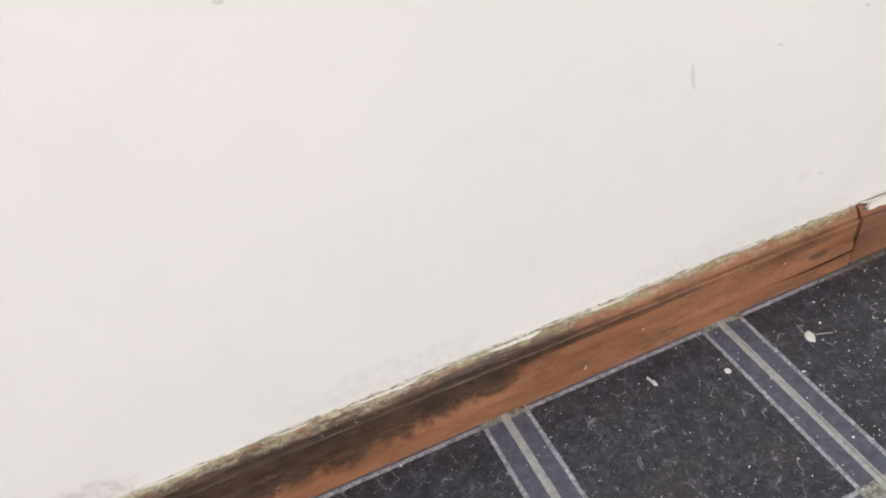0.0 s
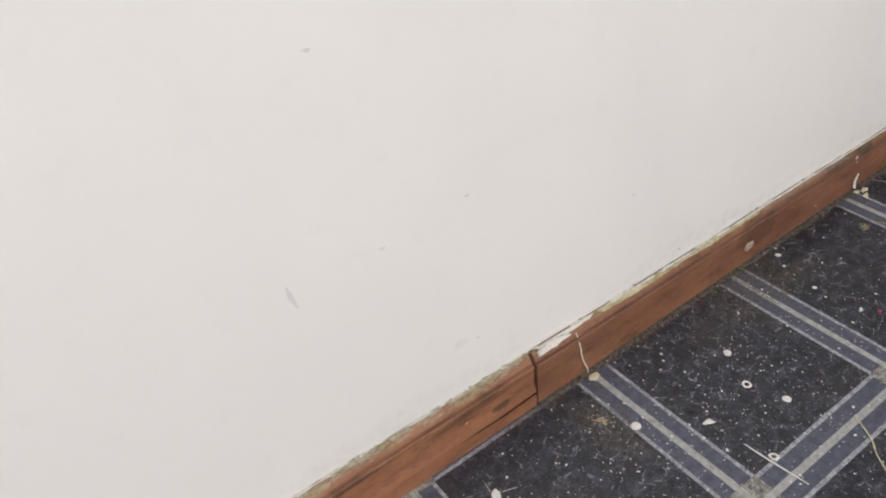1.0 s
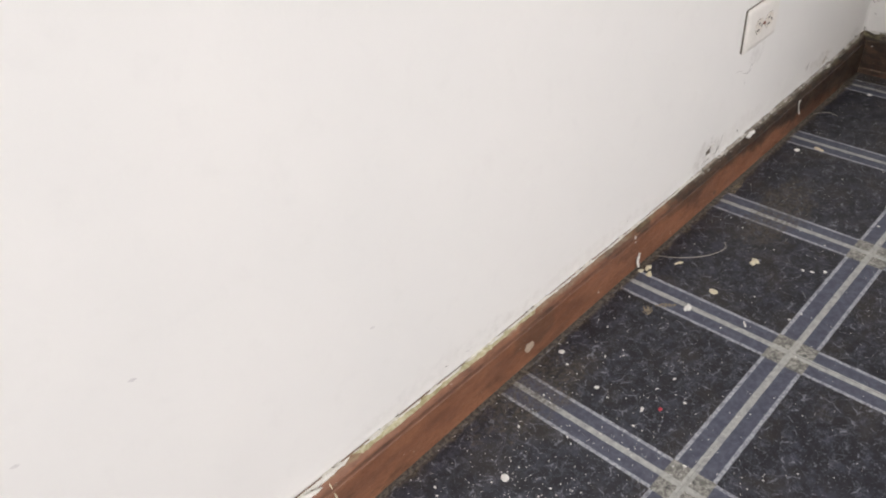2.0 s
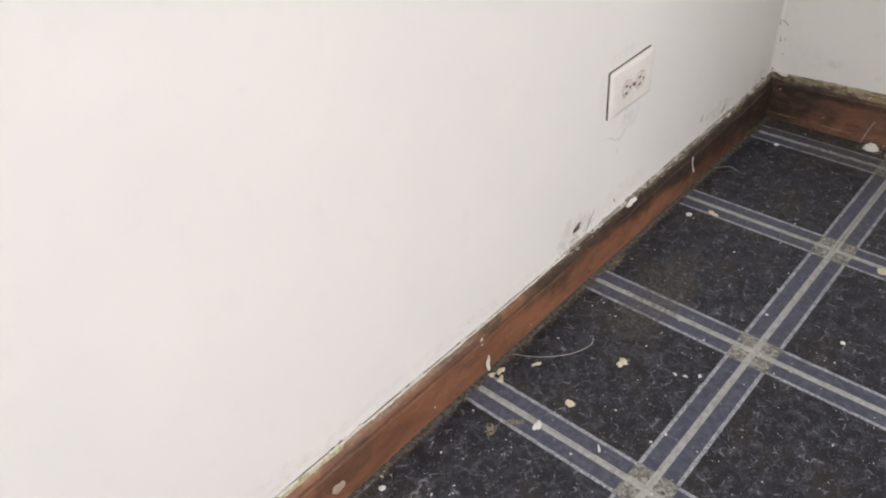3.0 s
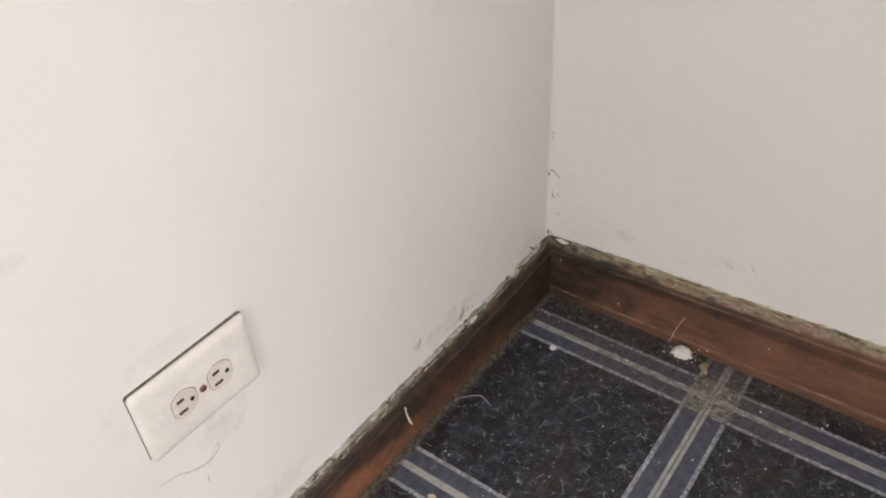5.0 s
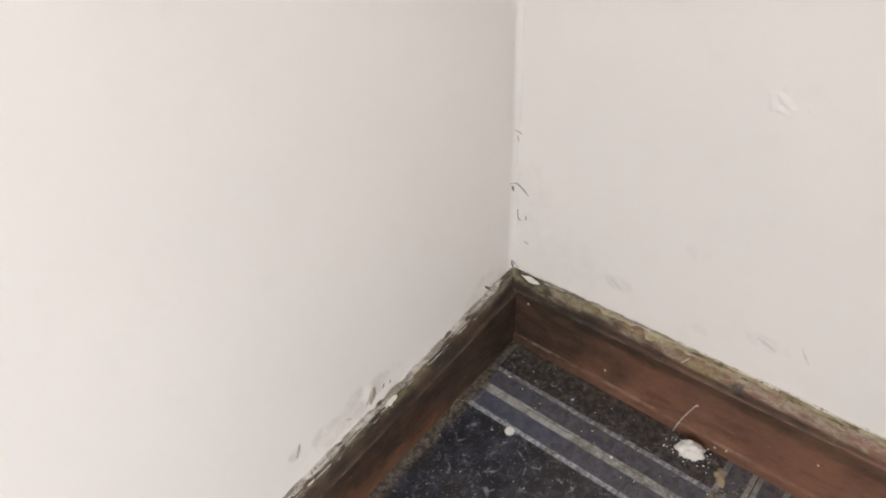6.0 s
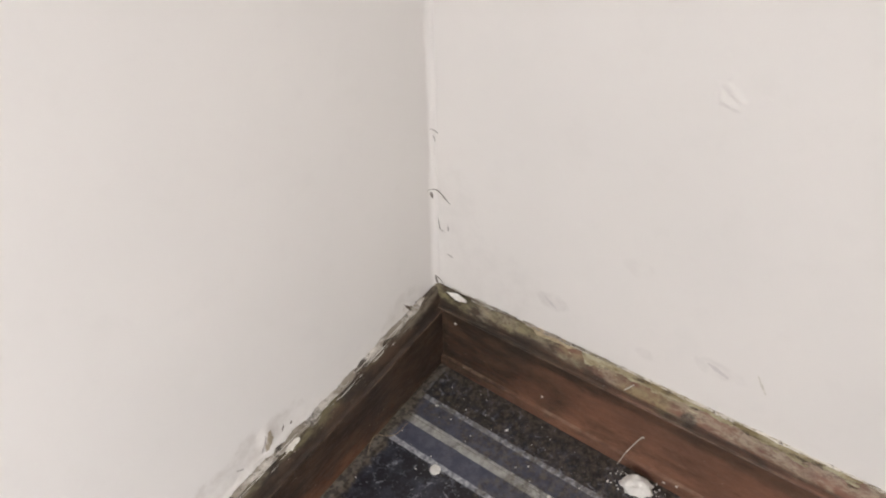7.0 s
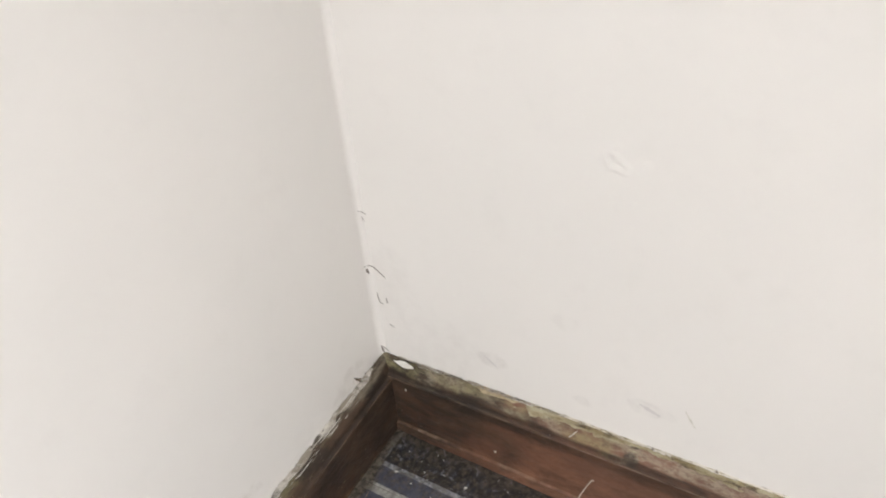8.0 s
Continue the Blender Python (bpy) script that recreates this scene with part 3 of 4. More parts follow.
def window(name, m, hw, hh):
    """A two-light window of half width hw and height hh, its foot at the pose m."""
    root = tagged(new(name), "unseen white painted window around a lamp's opening", "window", kind="structure")
    root.matrix_world = m
    for x0, x1, z0, z1 in ((-hw, -hw + 0.05, 0, hh), (hw - 0.05, hw, 0, hh), (-hw + 0.05, hw - 0.05, 0, 0.05), (-hw + 0.05, hw - 0.05, hh - 0.05, hh), (-0.02, 0.02, 0.05, hh - 0.05)):
        under(from_bm("window_frame", box(x0, x1, -0.03, 0.03, z0, z1, 0.004), M_FRAME), root)
    for x0, x1 in ((-hw + 0.05, -0.02), (0.02, hw - 0.05)):
        pane = under(from_bm("pane", box(x0, x1, -0.003, 0.003, 0.05, hh - 0.05), M_GLASS), root)
        pane.visible_shadow = False


window("window_1", pose((WIN[0] + WIN[1]) / 2, ROOM_Y - 0.15, WIN[2]), (WIN[1] - WIN[0]) / 2, WIN[3] - WIN[2])
# unseen window added round the west fill lamp
window("fill_window", pose(ROOM_X - 0.15, (FILL_WEST[0] + FILL_WEST[1]) / 2, FILL_WEST[2], 0, 0, 90), (FILL_WEST[1] - FILL_WEST[0]) / 2, FILL_WEST[3] - FILL_WEST[2])

# ---- skirting boards ----


def board(name, length, height, mat, split=None, depth=0.020, seed=0.0, step=0.006, foot=0.0):
    """A moulded skirting board along its own x, its back at y = 0 and its face towards +y.
    split: x from, x to and height of a crack that opens along the grain."""
    n = int(length / step)
    verts, faces = [], []
    prof_n = 0
    for i in range(n + 1):
        x = length * i / n
        h = height(x)
        k = h / 0.096
        wear = 0.0009 * fbm(x * 22, seed, 1.0, 3)
        nick = 0.0022 * max(0.0, fbm(x * 60, seed, 5.0, 2) - 0.45)
        gap = 0.0
        if split and split[0] <= x <= split[1]:
            gap = 0.0015 * min(1.0, (x - split[0]) / 0.07) + 0.0002
        zs = (split[2] if split else 0.04) + 0.0012 * math.sin(x * 34)
        d = depth
        lower = 0.0120 * k
        b = d - 0.0034 + foot
        prof = [(0.0015, 0.0), (b, 0.0), (b + 0.0004 * wear, lower - 0.002), (b - 0.2 * foot, lower - 0.0004), (b - 0.9 * foot, lower + 0.0006), (b - foot, lower + 0.004)]
        if split:
            prof = [(0.0015, 0.0), (d, 0.0), (d, zs - gap), (d - 8.0 * gap, zs - 8.0 * gap), (d - 0.0002, zs + gap), (d - 0.0002, max(lower + 0.004, zs + gap + 0.003))]
        prof += [(d - 0.0034, 0.045 * k), (d - 0.0034, 0.0765 * k), (d - 0.0027 + wear * 0.3, 0.0783 * k), (d - 0.0034, 0.0797 * k), (d - 0.0068, 0.0806 * k),
                 (d - 0.0080, 0.0845 * k), (d - 0.0105, 0.0890 * k + wear * 0.5), (d - 0.0132 - nick, 0.0932 * k + wear), (d - 0.0150 - nick, 0.0950 * k + wear),
                 (d - 0.0165, 0.0958 * k + wear), (0.0014, 0.0952 * k + wear)]
        prof_n = len(prof)
        verts += [(x, y, z) for y, z in prof]
    for i in range(n):
        for j in range(prof_n):
            a, b = i * prof_n + j, i * prof_n + (j + 1) % prof_n
            faces.append((a, b, b + prof_n, a + prof_n))
    faces += [tuple(range(prof_n)), tuple(range(n * prof_n, (n + 1) * prof_n))[::-1]]
    ob = mesh_ob(name, verts, faces, mat)
    rel = ob.data.attributes.new("rel", "FLOAT", "POINT")
    rel.data.foreach_set("value", [z / height(x) for x, y, z in verts])
    bm = bmesh.new()
    bm.from_mesh(ob.data)
    bmesh.ops.recalc_face_normals(bm, faces=bm.faces)
    bm.to_mesh(ob.data)
    bm.free()
    return ob


JOINT = -1.704


def H_LONG(x):
    """The board's height along the long wall: it leans with the old floor."""
    return float(np.interp(x, (-2.40, -1.90, -1.50, -1.20, -0.90, -0.50, -0.15, 0.0), (0.1025, 0.094, 0.0845, 0.080, 0.0755, 0.078, 0.084, 0.093)))



def long_board(x0, x1, mat, split, seed, depth):
    """A board on the long wall from x0 to x1. Local x runs with the room's x; the face looks to -y."""
    ob = board("baseboard", x1 - x0, lambda s: H_LONG(x0 + s), mat, split, depth, seed)
    for v in ob.data.vertices:
        v.co.y = -v.co.y
    ob.data.flip_normals()
    ob.matrix_world = pose(x0, 0, 0)
    return ob


LEFT0 = -5.6
board_left = long_board(LEFT0, JOINT - 0.0020, M_WOOD_L, (JOINT - 0.13 - LEFT0, JOINT - LEFT0, 0.0245), 3.0, 0.0185)
# the grain and the stains of the left board are laid out from the joint
for v in board_left.data.vertices:
    v.co.x -= JOINT - LEFT0
board_left.matrix_world = pose(JOINT, 0, 0)
tagged(board_left, "orange varnished wooden skirting board, cracked at its end and stained black", "baseboard", kind="structure")
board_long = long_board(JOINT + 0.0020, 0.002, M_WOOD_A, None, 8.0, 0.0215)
board_long.location.y = 0.0010
tagged(board_long, "reddish varnished wooden skirting board, worn and grimy, paint flaking along its top", "baseboard", kind="structure")
board_end = board("baseboard", -SHADE_END[1], lambda s: min(0.115, 0.0955 + 0.040 * s), M_WOOD_B, None, 0.0165, 12.0, foot=0.0030)
board_end.matrix_world = pose(0, -0.001, 0) @ Matrix(((0, -1, 0, 0), (-1, 0, 0, 0), (0, 0, 1, 0), (0, 0, 0, 1)))
board_end.data.flip_normals()
tagged(board_end, "dark reddish-brown wooden skirting board with worn greenish top edge", "baseboard", kind="structure")

# ---- floor ----
slab = from_bm("floor", box(ROOM_X - 0.25, 0.25, ROOM_Y - 0.25, 0.25, -0.12, -0.0032), M_SUB)
tagged(slab, "floor of dark marbled vinyl tiles with pale printed borders", "floor", kind="structure")

TILE_X, TILE_Y = -0.083, -0.3015               # a tile corner: the crossing nearest the corner of the room
tile_bm = box(-HALF + 0.0001, HALF - 0.0001, -HALF + 0.0001, HALF - 0.0001, -0.0032, 0.0, 0.00015, 1)
first = None
for i in range(-18, 1):
    for j in range(-9, 1):
        cx, cy = TILE_X + (i + 0.5) * TILE, TILE_Y + (j + 0.5) * TILE
        if first is None:
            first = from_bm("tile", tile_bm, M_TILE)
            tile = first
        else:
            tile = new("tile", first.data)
        rnd = random.Random(i * 37 + j)
        gap = 0.0009 if (j == 0 and i in (-1, 0)) else 0.0
        tile.matrix_world = pose(cx + rnd.uniform(-0.0004, 0.0004), cy + gap, rnd.uniform(-0.0002, 0.0002), rnd.uniform(-0.03, 0.03), rnd.uniform(-0.03, 0.03), rnd.uniform(-0.06, 0.06))
        tile.parent = slab

# ---- paint crusts along the boards ----
SLOPE = ((0.0040, 0.0962), (0.0065, 0.0956), (0.0083, 0.0938), (0.0110, 0.0896), (0.0135, 0.0851))   # out from the wall, height of a board 0.096 high


def on_slope(f, h, depth):
    """A point of the board's top moulding: f from 0 (back) to 1 (front of the slope)."""
    f = max(0.0, min(0.999, f)) * (len(SLOPE) - 1)
    a, b = SLOPE[int(f)], SLOPE[int(f) + 1]
    t = f - int(f)
    return a[0] + (b[0] - a[0]) * t + depth - 0.0215, (a[1] + (b[1] - a[1]) * t) * h / 0.096


def crust(parent, s0, s1, height, relief, place, mat, cover, reach, rise, depth, seed, label, name="paint_crust", bridge=True, rough=0.35, grain=24, start=0.0):
    """Ragged remains of paint bridging the wall and the top of a board, broken into flakes; one mesh for each run."""
    run, step = [], 0.0013
    n = int((s1 - s0) / step)
    for i in range(n + 1):
        s = s0 + i * step
        k = fbm(s * grain, seed, 2.0, 3)
        end = min(1.0, min(i, n - i) / 10)
        if k > -cover and i < n:
            h = height(s)
            up = (0.0005 + rise * max(0.0, 0.5 + fbm(s * 90, seed, 6.0, 3))) * end
            f = reach * max(0.06, 0.8 + rough * fbm(s * 9, seed, 9.0, 2) * 0.6 + 0.35 * rough * fbm(s * 70, seed, 4.0, 4)) * min(1.0, (k + cover) * 4) * end
            w = relief(s, h + up)
            rows = [(w + 0.0002, h + up), (w + 0.0009, h + up * 0.55), (max(w, 0) + 0.0016, h + 0.0009)]
            if not bridge:
                rows = []
            for q in (0.0, 0.3, 0.6, 0.92, 1.0) if not bridge else (0.25, 0.6, 0.92, 1.0):
                o, z = on_slope(start + f * q, h, depth)
                lump = 0.0007 * (1 + 0.6 * fbm(s * 160, q * 3, seed, 2)) if q < 1 else 0.0001
                rows.append((o + lump * 0.8, z + lump))
            run.append([place(s, z, o) for o, z in rows])
        elif run:
            if len(run) > 3:
                m = len(run[0])
                verts = [v for r in run for v in r]
                faces = [(a * m + b, a * m + b + 1, (a + 1) * m + b + 1, (a + 1) * m + b) for a in range(len(run) - 1) for b in range(m - 1)]
                ob = mesh_ob(name, verts, faces, mat, False)
                ob.parent = parent
                ob.matrix_parent_inverse = parent.matrix_world.inverted()
                tagged(ob, label)
            run = []


bpy.context.view_layer.update()
A_PLACE = lambda s, z, o: (s, -o, z)  # noqa: E731
B_PLACE = lambda s, z, o: (-o, -s, z)  # noqa: E731
B_H = lambda s: min(0.115, 0.0955 + 0.040 * s)  # noqa: E731
WHITE, GREEN, TANP = "flaking off-white wall paint", "old pale green paint", "bare tan paint patch"
L = dict(bridge=False)
crust(board_left, -2.75, JOINT - 0.004, H_LONG, relief_long, A_PLACE, M_FLAKE_GREEN, 0.40, 0.62, 0.0, 0.0185, 4.0, GREEN, **L)
crust(board_left, -2.75, JOINT - 0.004, lambda s: H_LONG(s) + 0.0006, relief_long, A_PLACE, M_FLAKE, 0.02, 0.30, 0.0008, 0.0185, 1.0, WHITE, grain=13, rough=0.7, **L)
crust(board_left, -2.50, -1.95, lambda s: H_LONG(s) + 0.0008, relief_long, A_PLACE, M_FLAKE, -0.05, 0.30, 0.0008, 0.0185, 1.5, WHITE, grain=11, start=0.25, rough=0.8, **L)
crust(board_long, JOINT + 0.004, -1.585, lambda s: H_LONG(s) + 0.0006, relief_long, A_PLACE, M_FLAKE, 0.5, 0.62, 0.0008, 0.0205, 6.0, WHITE, rough=0.5, **L)
crust(board_long, -1.585, -1.22, H_LONG, relief_long, A_PLACE, M_FLAKE_OLIVE, 0.9, 0.80, 0.0, 0.0205, 7.0, GREEN, **L)
crust(board_long, -1.585, -0.74, lambda s: H_LONG(s) + 0.0006, relief_long, A_PLACE, M_FLAKE, 0.16, 0.42, 0.0008, 0.0205, 9.0, WHITE, **L)
crust(board_long, -1.30, -0.78, H_LONG, relief_long, A_PLACE, M_FLAKE, 0.8, 0.30, 0.0006, 0.0205, 10.0, WHITE, **L)
# a broken bead of paint closes the gap between the boards and the wall
crust(board_left, -2.75, JOINT - 0.004, H_LONG, relief_long, A_PLACE, M_WEATHERED_PALE, 0.20, 0.22, 0.0016, 0.0185, 41.0, WHITE, rough=0.8, grain=16)
crust(board_long, JOINT + 0.004, -0.74, H_LONG, relief_long, A_PLACE, M_WEATHERED_PALE, 0.02, 0.24, 0.0016, 0.0205, 42.0, WHITE, rough=0.8, grain=16)
# towards the corner the paint hangs on in a ragged band and thin streaks
crust(board_long, -0.78, -0.02, H_LONG, relief_long, A_PLACE, M_WEATHERED, 0.50, 0.42, 0.0026, 0.0205, 43.0, WHITE, rough=1.0, grain=18)
crust(board_end, 0.02, 0.160, B_H, relief_end, B_PLACE, M_WEATHERED, 0.50, 0.40, 0.0016, 0.0165, 44.0, WHITE, rough=1.0, grain=18)
crust(board_end, 0.140, 0.620, B_H, relief_end, B_PLACE, M_WEATHERED_PALE, 0.40, 0.28, 0.0014, 0.0165, 45.0, WHITE, rough=0.9, grain=18)
for k, (start, reach, cover) in enumerate(((0.10, 0.09, 0.02), (0.24, 0.07, -0.06), (0.40, 0.08, -0.10), (0.58, 0.06, -0.22))):
    crust(board_long, -0.62, -0.05, lambda s: H_LONG(s) + 0.0010, relief_long, A_PLACE, M_FLAKE, cover, reach, 0.0, 0.0205, 50.0 + k, WHITE, rough=1.0, grain=26, start=start, **L)
    crust(board_end, 0.03, 0.30, lambda s: B_H(s) + 0.0010, relief_end, B_PLACE, M_FLAKE, cover - 0.15, reach * 0.8, 0.0, 0.0165, 60.0 + k, WHITE, rough=1.0, grain=30, start=start, **L)
for k, (start, reach, cover) in enumerate(((0.30, 0.10, -0.05), (0.50, 0.09, -0.08), (0.66, 0.08, -0.15))):
    crust(board_long, -0.76, -0.04, lambda s: H_LONG(s) + 0.0004, relief_long, A_PLACE, M_WEATHERED, cover, reach, 0.0, 0.0205, 20.0 + k, WHITE, rough=1.0, grain=60, start=start, **L)
    crust(board_end, 0.04, 0.60, lambda s: B_H(s) + 0.0004, relief_end, B_PLACE, M_WEATHERED_GREEN, cover, reach, 0.0, 0.0165, 30.0 + k, GREEN, rough=1.0, grain=60, start=start, **L)
crust(board_end, 0.100, 0.158, B_H, relief_end, B_PLACE, M_OLD_GLUE, 0.45, 0.72, 0.0, 0.0165, 3.0, TANP, **L)
crust(board_end, 0.150, 0.620, B_H, relief_end, B_PLACE, M_WEATHERED_GREEN, 0.55, 0.74, 0.0, 0.0165, 5.0, GREEN, rough=0.7, **L)


def flake(parent, outline, thick, mat, m, name="paint_flake", label=""):
    """A thin curled chip from an outline in its own plane (x, y), bent a little, at the pose m."""
    n = len(outline)
    cx, cy = sum(p[0] for p in outline) / n, sum(p[1] for p in outline) / n
    size = max(math.hypot(p[0] - cx, p[1] - cy) for p in outline)
    verts = []
    for z in (thick, 0.0):
        for f in (1.0, 0.5):
            for x, y in outline:
                u, v = cx + (x - cx) * f, cy + (y - cy) * f
                r = math.hypot(u - cx, v - cy) / size
                verts.append((u, v, z + (0.22 * size * r * r if z else 0.05 * size * r * r)))
    top, bot = [i + n for i in range(n)], [i + 3 * n for i in range(n)]
    faces = [tuple(top), tuple(bot)[::-1]]
    for i in range(n):
        j = (i + 1) % n
        faces += [(i, j, n + j, n + i), (2 * n + j, 2 * n + i, 3 * n + i, 3 * n + j), (j, i, 2 * n + i, 2 * n + j)]
    ob = mesh_ob(name, verts, faces, mat)
    ob.matrix_world = m
    if parent:
        ob.parent = parent
        ob.matrix_parent_inverse = parent.matrix_world.inverted()
    return tagged(ob, label) if label else ob


def ragged_outline(w, h, seed, n=13, jag=0.38):
    rnd = random.Random(seed)
    return [(w * math.cos(2 * math.pi * k / n) * rnd.uniform(1 - jag, 1 + jag), h * math.sin(2 * math.pi * k / n) * rnd.uniform(1 - jag, 1 + jag)) for k in range(n)]


flake(board_long, ragged_outline(0.030, 0.0048, 9, 17), 0.0010, M_FLAKE, pose(-1.668, -0.0092, H_LONG(-1.668) - 0.0028, 55, 0, 0), label="thick white paint flake beside the joint")
face_a = -0.0175                               # face of the board on the long wall
flake(board_long, ragged_outline(0.0040, 0.0135, 1), 0.0008, M_FLAKE, pose(-0.968, face_a - 0.0022, 0.017, 86, 4, 0), label="elongated white paint chip")
flake(board_long, ragged_outline(0.003, 0.006, 2), 0.0006, M_FLAKE, pose(-0.974, -0.0150, 0.062, 70, 20, 0))
flake(board_long, ragged_outline(0.017, 0.0042, 3), 0.0008, M_DROP, pose(-0.566, -0.0100, H_LONG(-0.566) - 0.001, 42, 0, 3), label="curled white paint flake")
flake(board_long, ragged_outline(0.0013, 0.015, 4), 0.0008, M_FLAKE, pose(-0.362, face_a - 0.0012, 0.052, 84, -8, 0), label="hanging strip of paint")
flake(board_long, ragged_outline(0.0075, 0.0026, 5), 0.0005, M_FLAKE, pose(-0.205, -0.0085, H_LONG(-0.205) + 0.0005, 50, 0, 0))
flake(board_end, ragged_outline(0.0095, 0.0026, 6), 0.0010, M_DROP, pose(-0.0070, -0.031, 0.0968, -38, 0, 90), label="thick white paint chip")
for i, (x, z, r) in enumerate(((-1.98, 0.035, 0.0016), (-2.03, 0.040, 0.002), (-2.02, 0.036, 0.0012), (-2.11, 0.022, 0.0018), (-2.18, 0.030, 0.0014), (-1.82, 0.052, 0.001), (-0.86, 0.012, 0.001), (-1.08, 0.020, 0.0011))):
    flake(board_left if x < JOINT else board_long, ragged_outline(r * 0.5, r * 2.0, 20 + i), 0.0003, M_FLAKE, pose(x, (-0.0153 if z > 0.027 else -0.0187) if x < JOINT else -0.0175, z, 90, 25, 0), "paint_spatter")
for i, (s, z, r) in enumerate(((0.033, 0.068, 0.0013), (0.13, 0.030, 0.0011), (0.255, 0.008, 0.0012), (0.266, 0.012, 0.0012), (0.34, 0.055, 0.0011))):
    flake(board_end, ragged_outline(r, r, 40 + i), 0.0003, M_FLAKE, pose(-0.0135 if z > 0.014 else -0.0164, -s, z, 90, 0, -90), "paint_spatter")
smear = blob("putty_smear", (0, 0, 0), 0.010, 0.0012, plain("putty", (0.30, 0.22, 0.16), (0.44, 0.35, 0.27), 150, 0.7, 0.3), 0.2, 7)
smear.matrix_world = pose(-1.257, -0.0169, 0.030, 90, 0, 0)
under(smear, board_long, "beige putty smear")
smear.matrix_parent_inverse = board_long.matrix_world.inverted()

# ---- marks on the walls ----


def mark(wall, name, points, width, mat, relief, place, label="", lift=0.00035):
    """A thin uneven stroke lying on a wall; points in the wall's own u, v."""
    line = smooth_line([(u, v, 0) for u, v in points], 8)
    verts, faces = [], []
    for i, q in enumerate(line):
        a = (line[min(i + 1, len(line) - 1)] - line[max(i - 1, 0)]).normalized()
        s = i / (len(line) - 1)
        w = width * (0.35 + 0.65 * math.sin(math.pi * min(0.97, max(0.03, s)))) * (1 + 0.5 * noise.noise((q.x * 300, q.y * 300, 1)))
        for side in (-1, 0, 1):
            u, v = q.x - a.y * w * 0.5 * side, q.y + a.x * w * 0.5 * side
            verts.append(place(u, v, relief(u, v) + lift + (0.0001 if side == 0 else 0)))
        if i:
            for k in (0, 1):
                b = (i - 1) * 3 + k
                faces.append((b, b + 1, b + 4, b + 3))
    ob = mesh_ob(name, verts, faces, mat)
    return under(ob, wall, label)


M_PALE_SCUFF = plain("pale_scuff", (0.60, 0.58, 0.57), (0.71, 0.68, 0.66), 200, 0.8, 0.1, coords="World")
M_CHIP = plain("bare_plaster", (0.36, 0.30, 0.22), (0.52, 0.46, 0.36), 200, 0.9, 0.4, coords="World")
AM = lambda n, p, w, m, lab="": mark(wall_long, n, p, w, m, relief_long, lambda u, v, o: (u, -o, v), lab)  # noqa: E731
BM = lambda n, p, w, m, lab="": mark(wall_end, n, p, w, m, corner_face, lambda u, v, o: (-o, -u, v), lab)  # noqa: E731
AM("scuff", [(-1.990, 0.374), (-1.988, 0.360), (-1.984, 0.345)], 0.0050, M_PALE_SCUFF, "grey rubbed scuff")
for u, v, w in ((-1.778, 0.375, 0.003), (-1.885, 0.363, 0.003), (-1.780, 0.167, 0.003), (-1.920, 0.585, 0.004), (-2.396, 0.544, 0.004), (-1.37, 0.098, 0.002), (-1.52, 0.25, 0.003)):
    AM("scuff", [(u - 0.004, v + 0.001), (u, v), (u + 0.004, v - 0.001)], w, M_PALE_SCUFF)
AM("pencil_line", [(-0.657, 0.236), (-0.636, 0.231), (-0.626, 0.2235), (-0.612, 0.218), (-0.602, 0.2175), (-0.593, 0.224), (-0.594, 0.229), (-0.6005, 0.2227), (-0.608, 0.212)], 0.0009, M_SCUFF, "thin grey scribble")
AM("pencil_line", [(-0.612, 0.205), (-0.613, 0.192)], 0.001, M_SCUFF)
AM("crack", [(-0.690, 0.088), (-0.682, 0.099), (-0.673, 0.109), (-0.669, 0.118)], 0.0016, M_CRACK, "dark crack in the plaster")
AM("crack", [(-0.698, 0.086), (-0.688, 0.092), (-0.676, 0.097)], 0.0018, M_CRACK)
AM("crack", [(-0.740, 0.084), (-0.728, 0.090), (-0.715, 0.092)], 0.0020, M_CRACK)
AM("crack", [(-0.611, 0.104), (-0.607, 0.099), (-0.605, 0.094)], 0.0022, M_CRACK)
AM("crack", [(-0.303, 0.126), (-0.305, 0.119), (-0.309, 0.112)], 0.0030, M_SCUFF)
AM("plaster_chip", [(-0.2225, 0.092), (-0.2195, 0.102), (-0.2170, 0.112)], 0.0085, M_CHIP, "tan patch of bare plaster")
AM("crack", [(-0.2275, 0.094), (-0.2250, 0.102), (-0.2215, 0.112)], 0.0014, M_SCUFF)
AM("crack", [(-0.246, 0.096), (-0.252, 0.101)], 0.0016, M_SCUFF)
AM("crack", [(-0.205, 0.097), (-0.202, 0.102)], 0.0018, M_CRACK)
AM("crack", [(-0.196, 0.096), (-0.194, 0.099)], 0.0018, M_CRACK)
AM("nail_hole", [(-0.043, 0.096), (-0.040, 0.093), (-0.0385, 0.088)], 0.0040, M_HOLE, "small dark nail hole")
AM("nail_hole", [(-0.983, 0.098), (-0.981, 0.097)], 0.0016, M_HOLE)
AM("nail_hole", [(-1.412, 0.101), (-1.410, 0.100)], 0.0022, M_HOLE)
BM("crack", [(0.000, 0.208), (0.006, 0.2065), (0.013, 0.202), (0.019, 0.198)], 0.0014, M_CRACK, "fine crack in the corner filler")
BM("crack", [(0.0050, 0.092), (0.0032, 0.099), (0.0022, 0.106)], 0.0015, M_CRACK, "dark hairline above the skirting corner")
BM("crack", [(0.0022, 0.106), (0.0060, 0.101), (0.0105, 0.097)], 0.0013, M_CRACK)
BM("crack", [(0.001, 0.205), (0.002, 0.198)], 0.0014, M_CRACK)
BM("crack", [(0.006, 0.176), (0.0065, 0.169), (0.008, 0.164), (0.012, 0.1635)], 0.0010, M_CRACK)
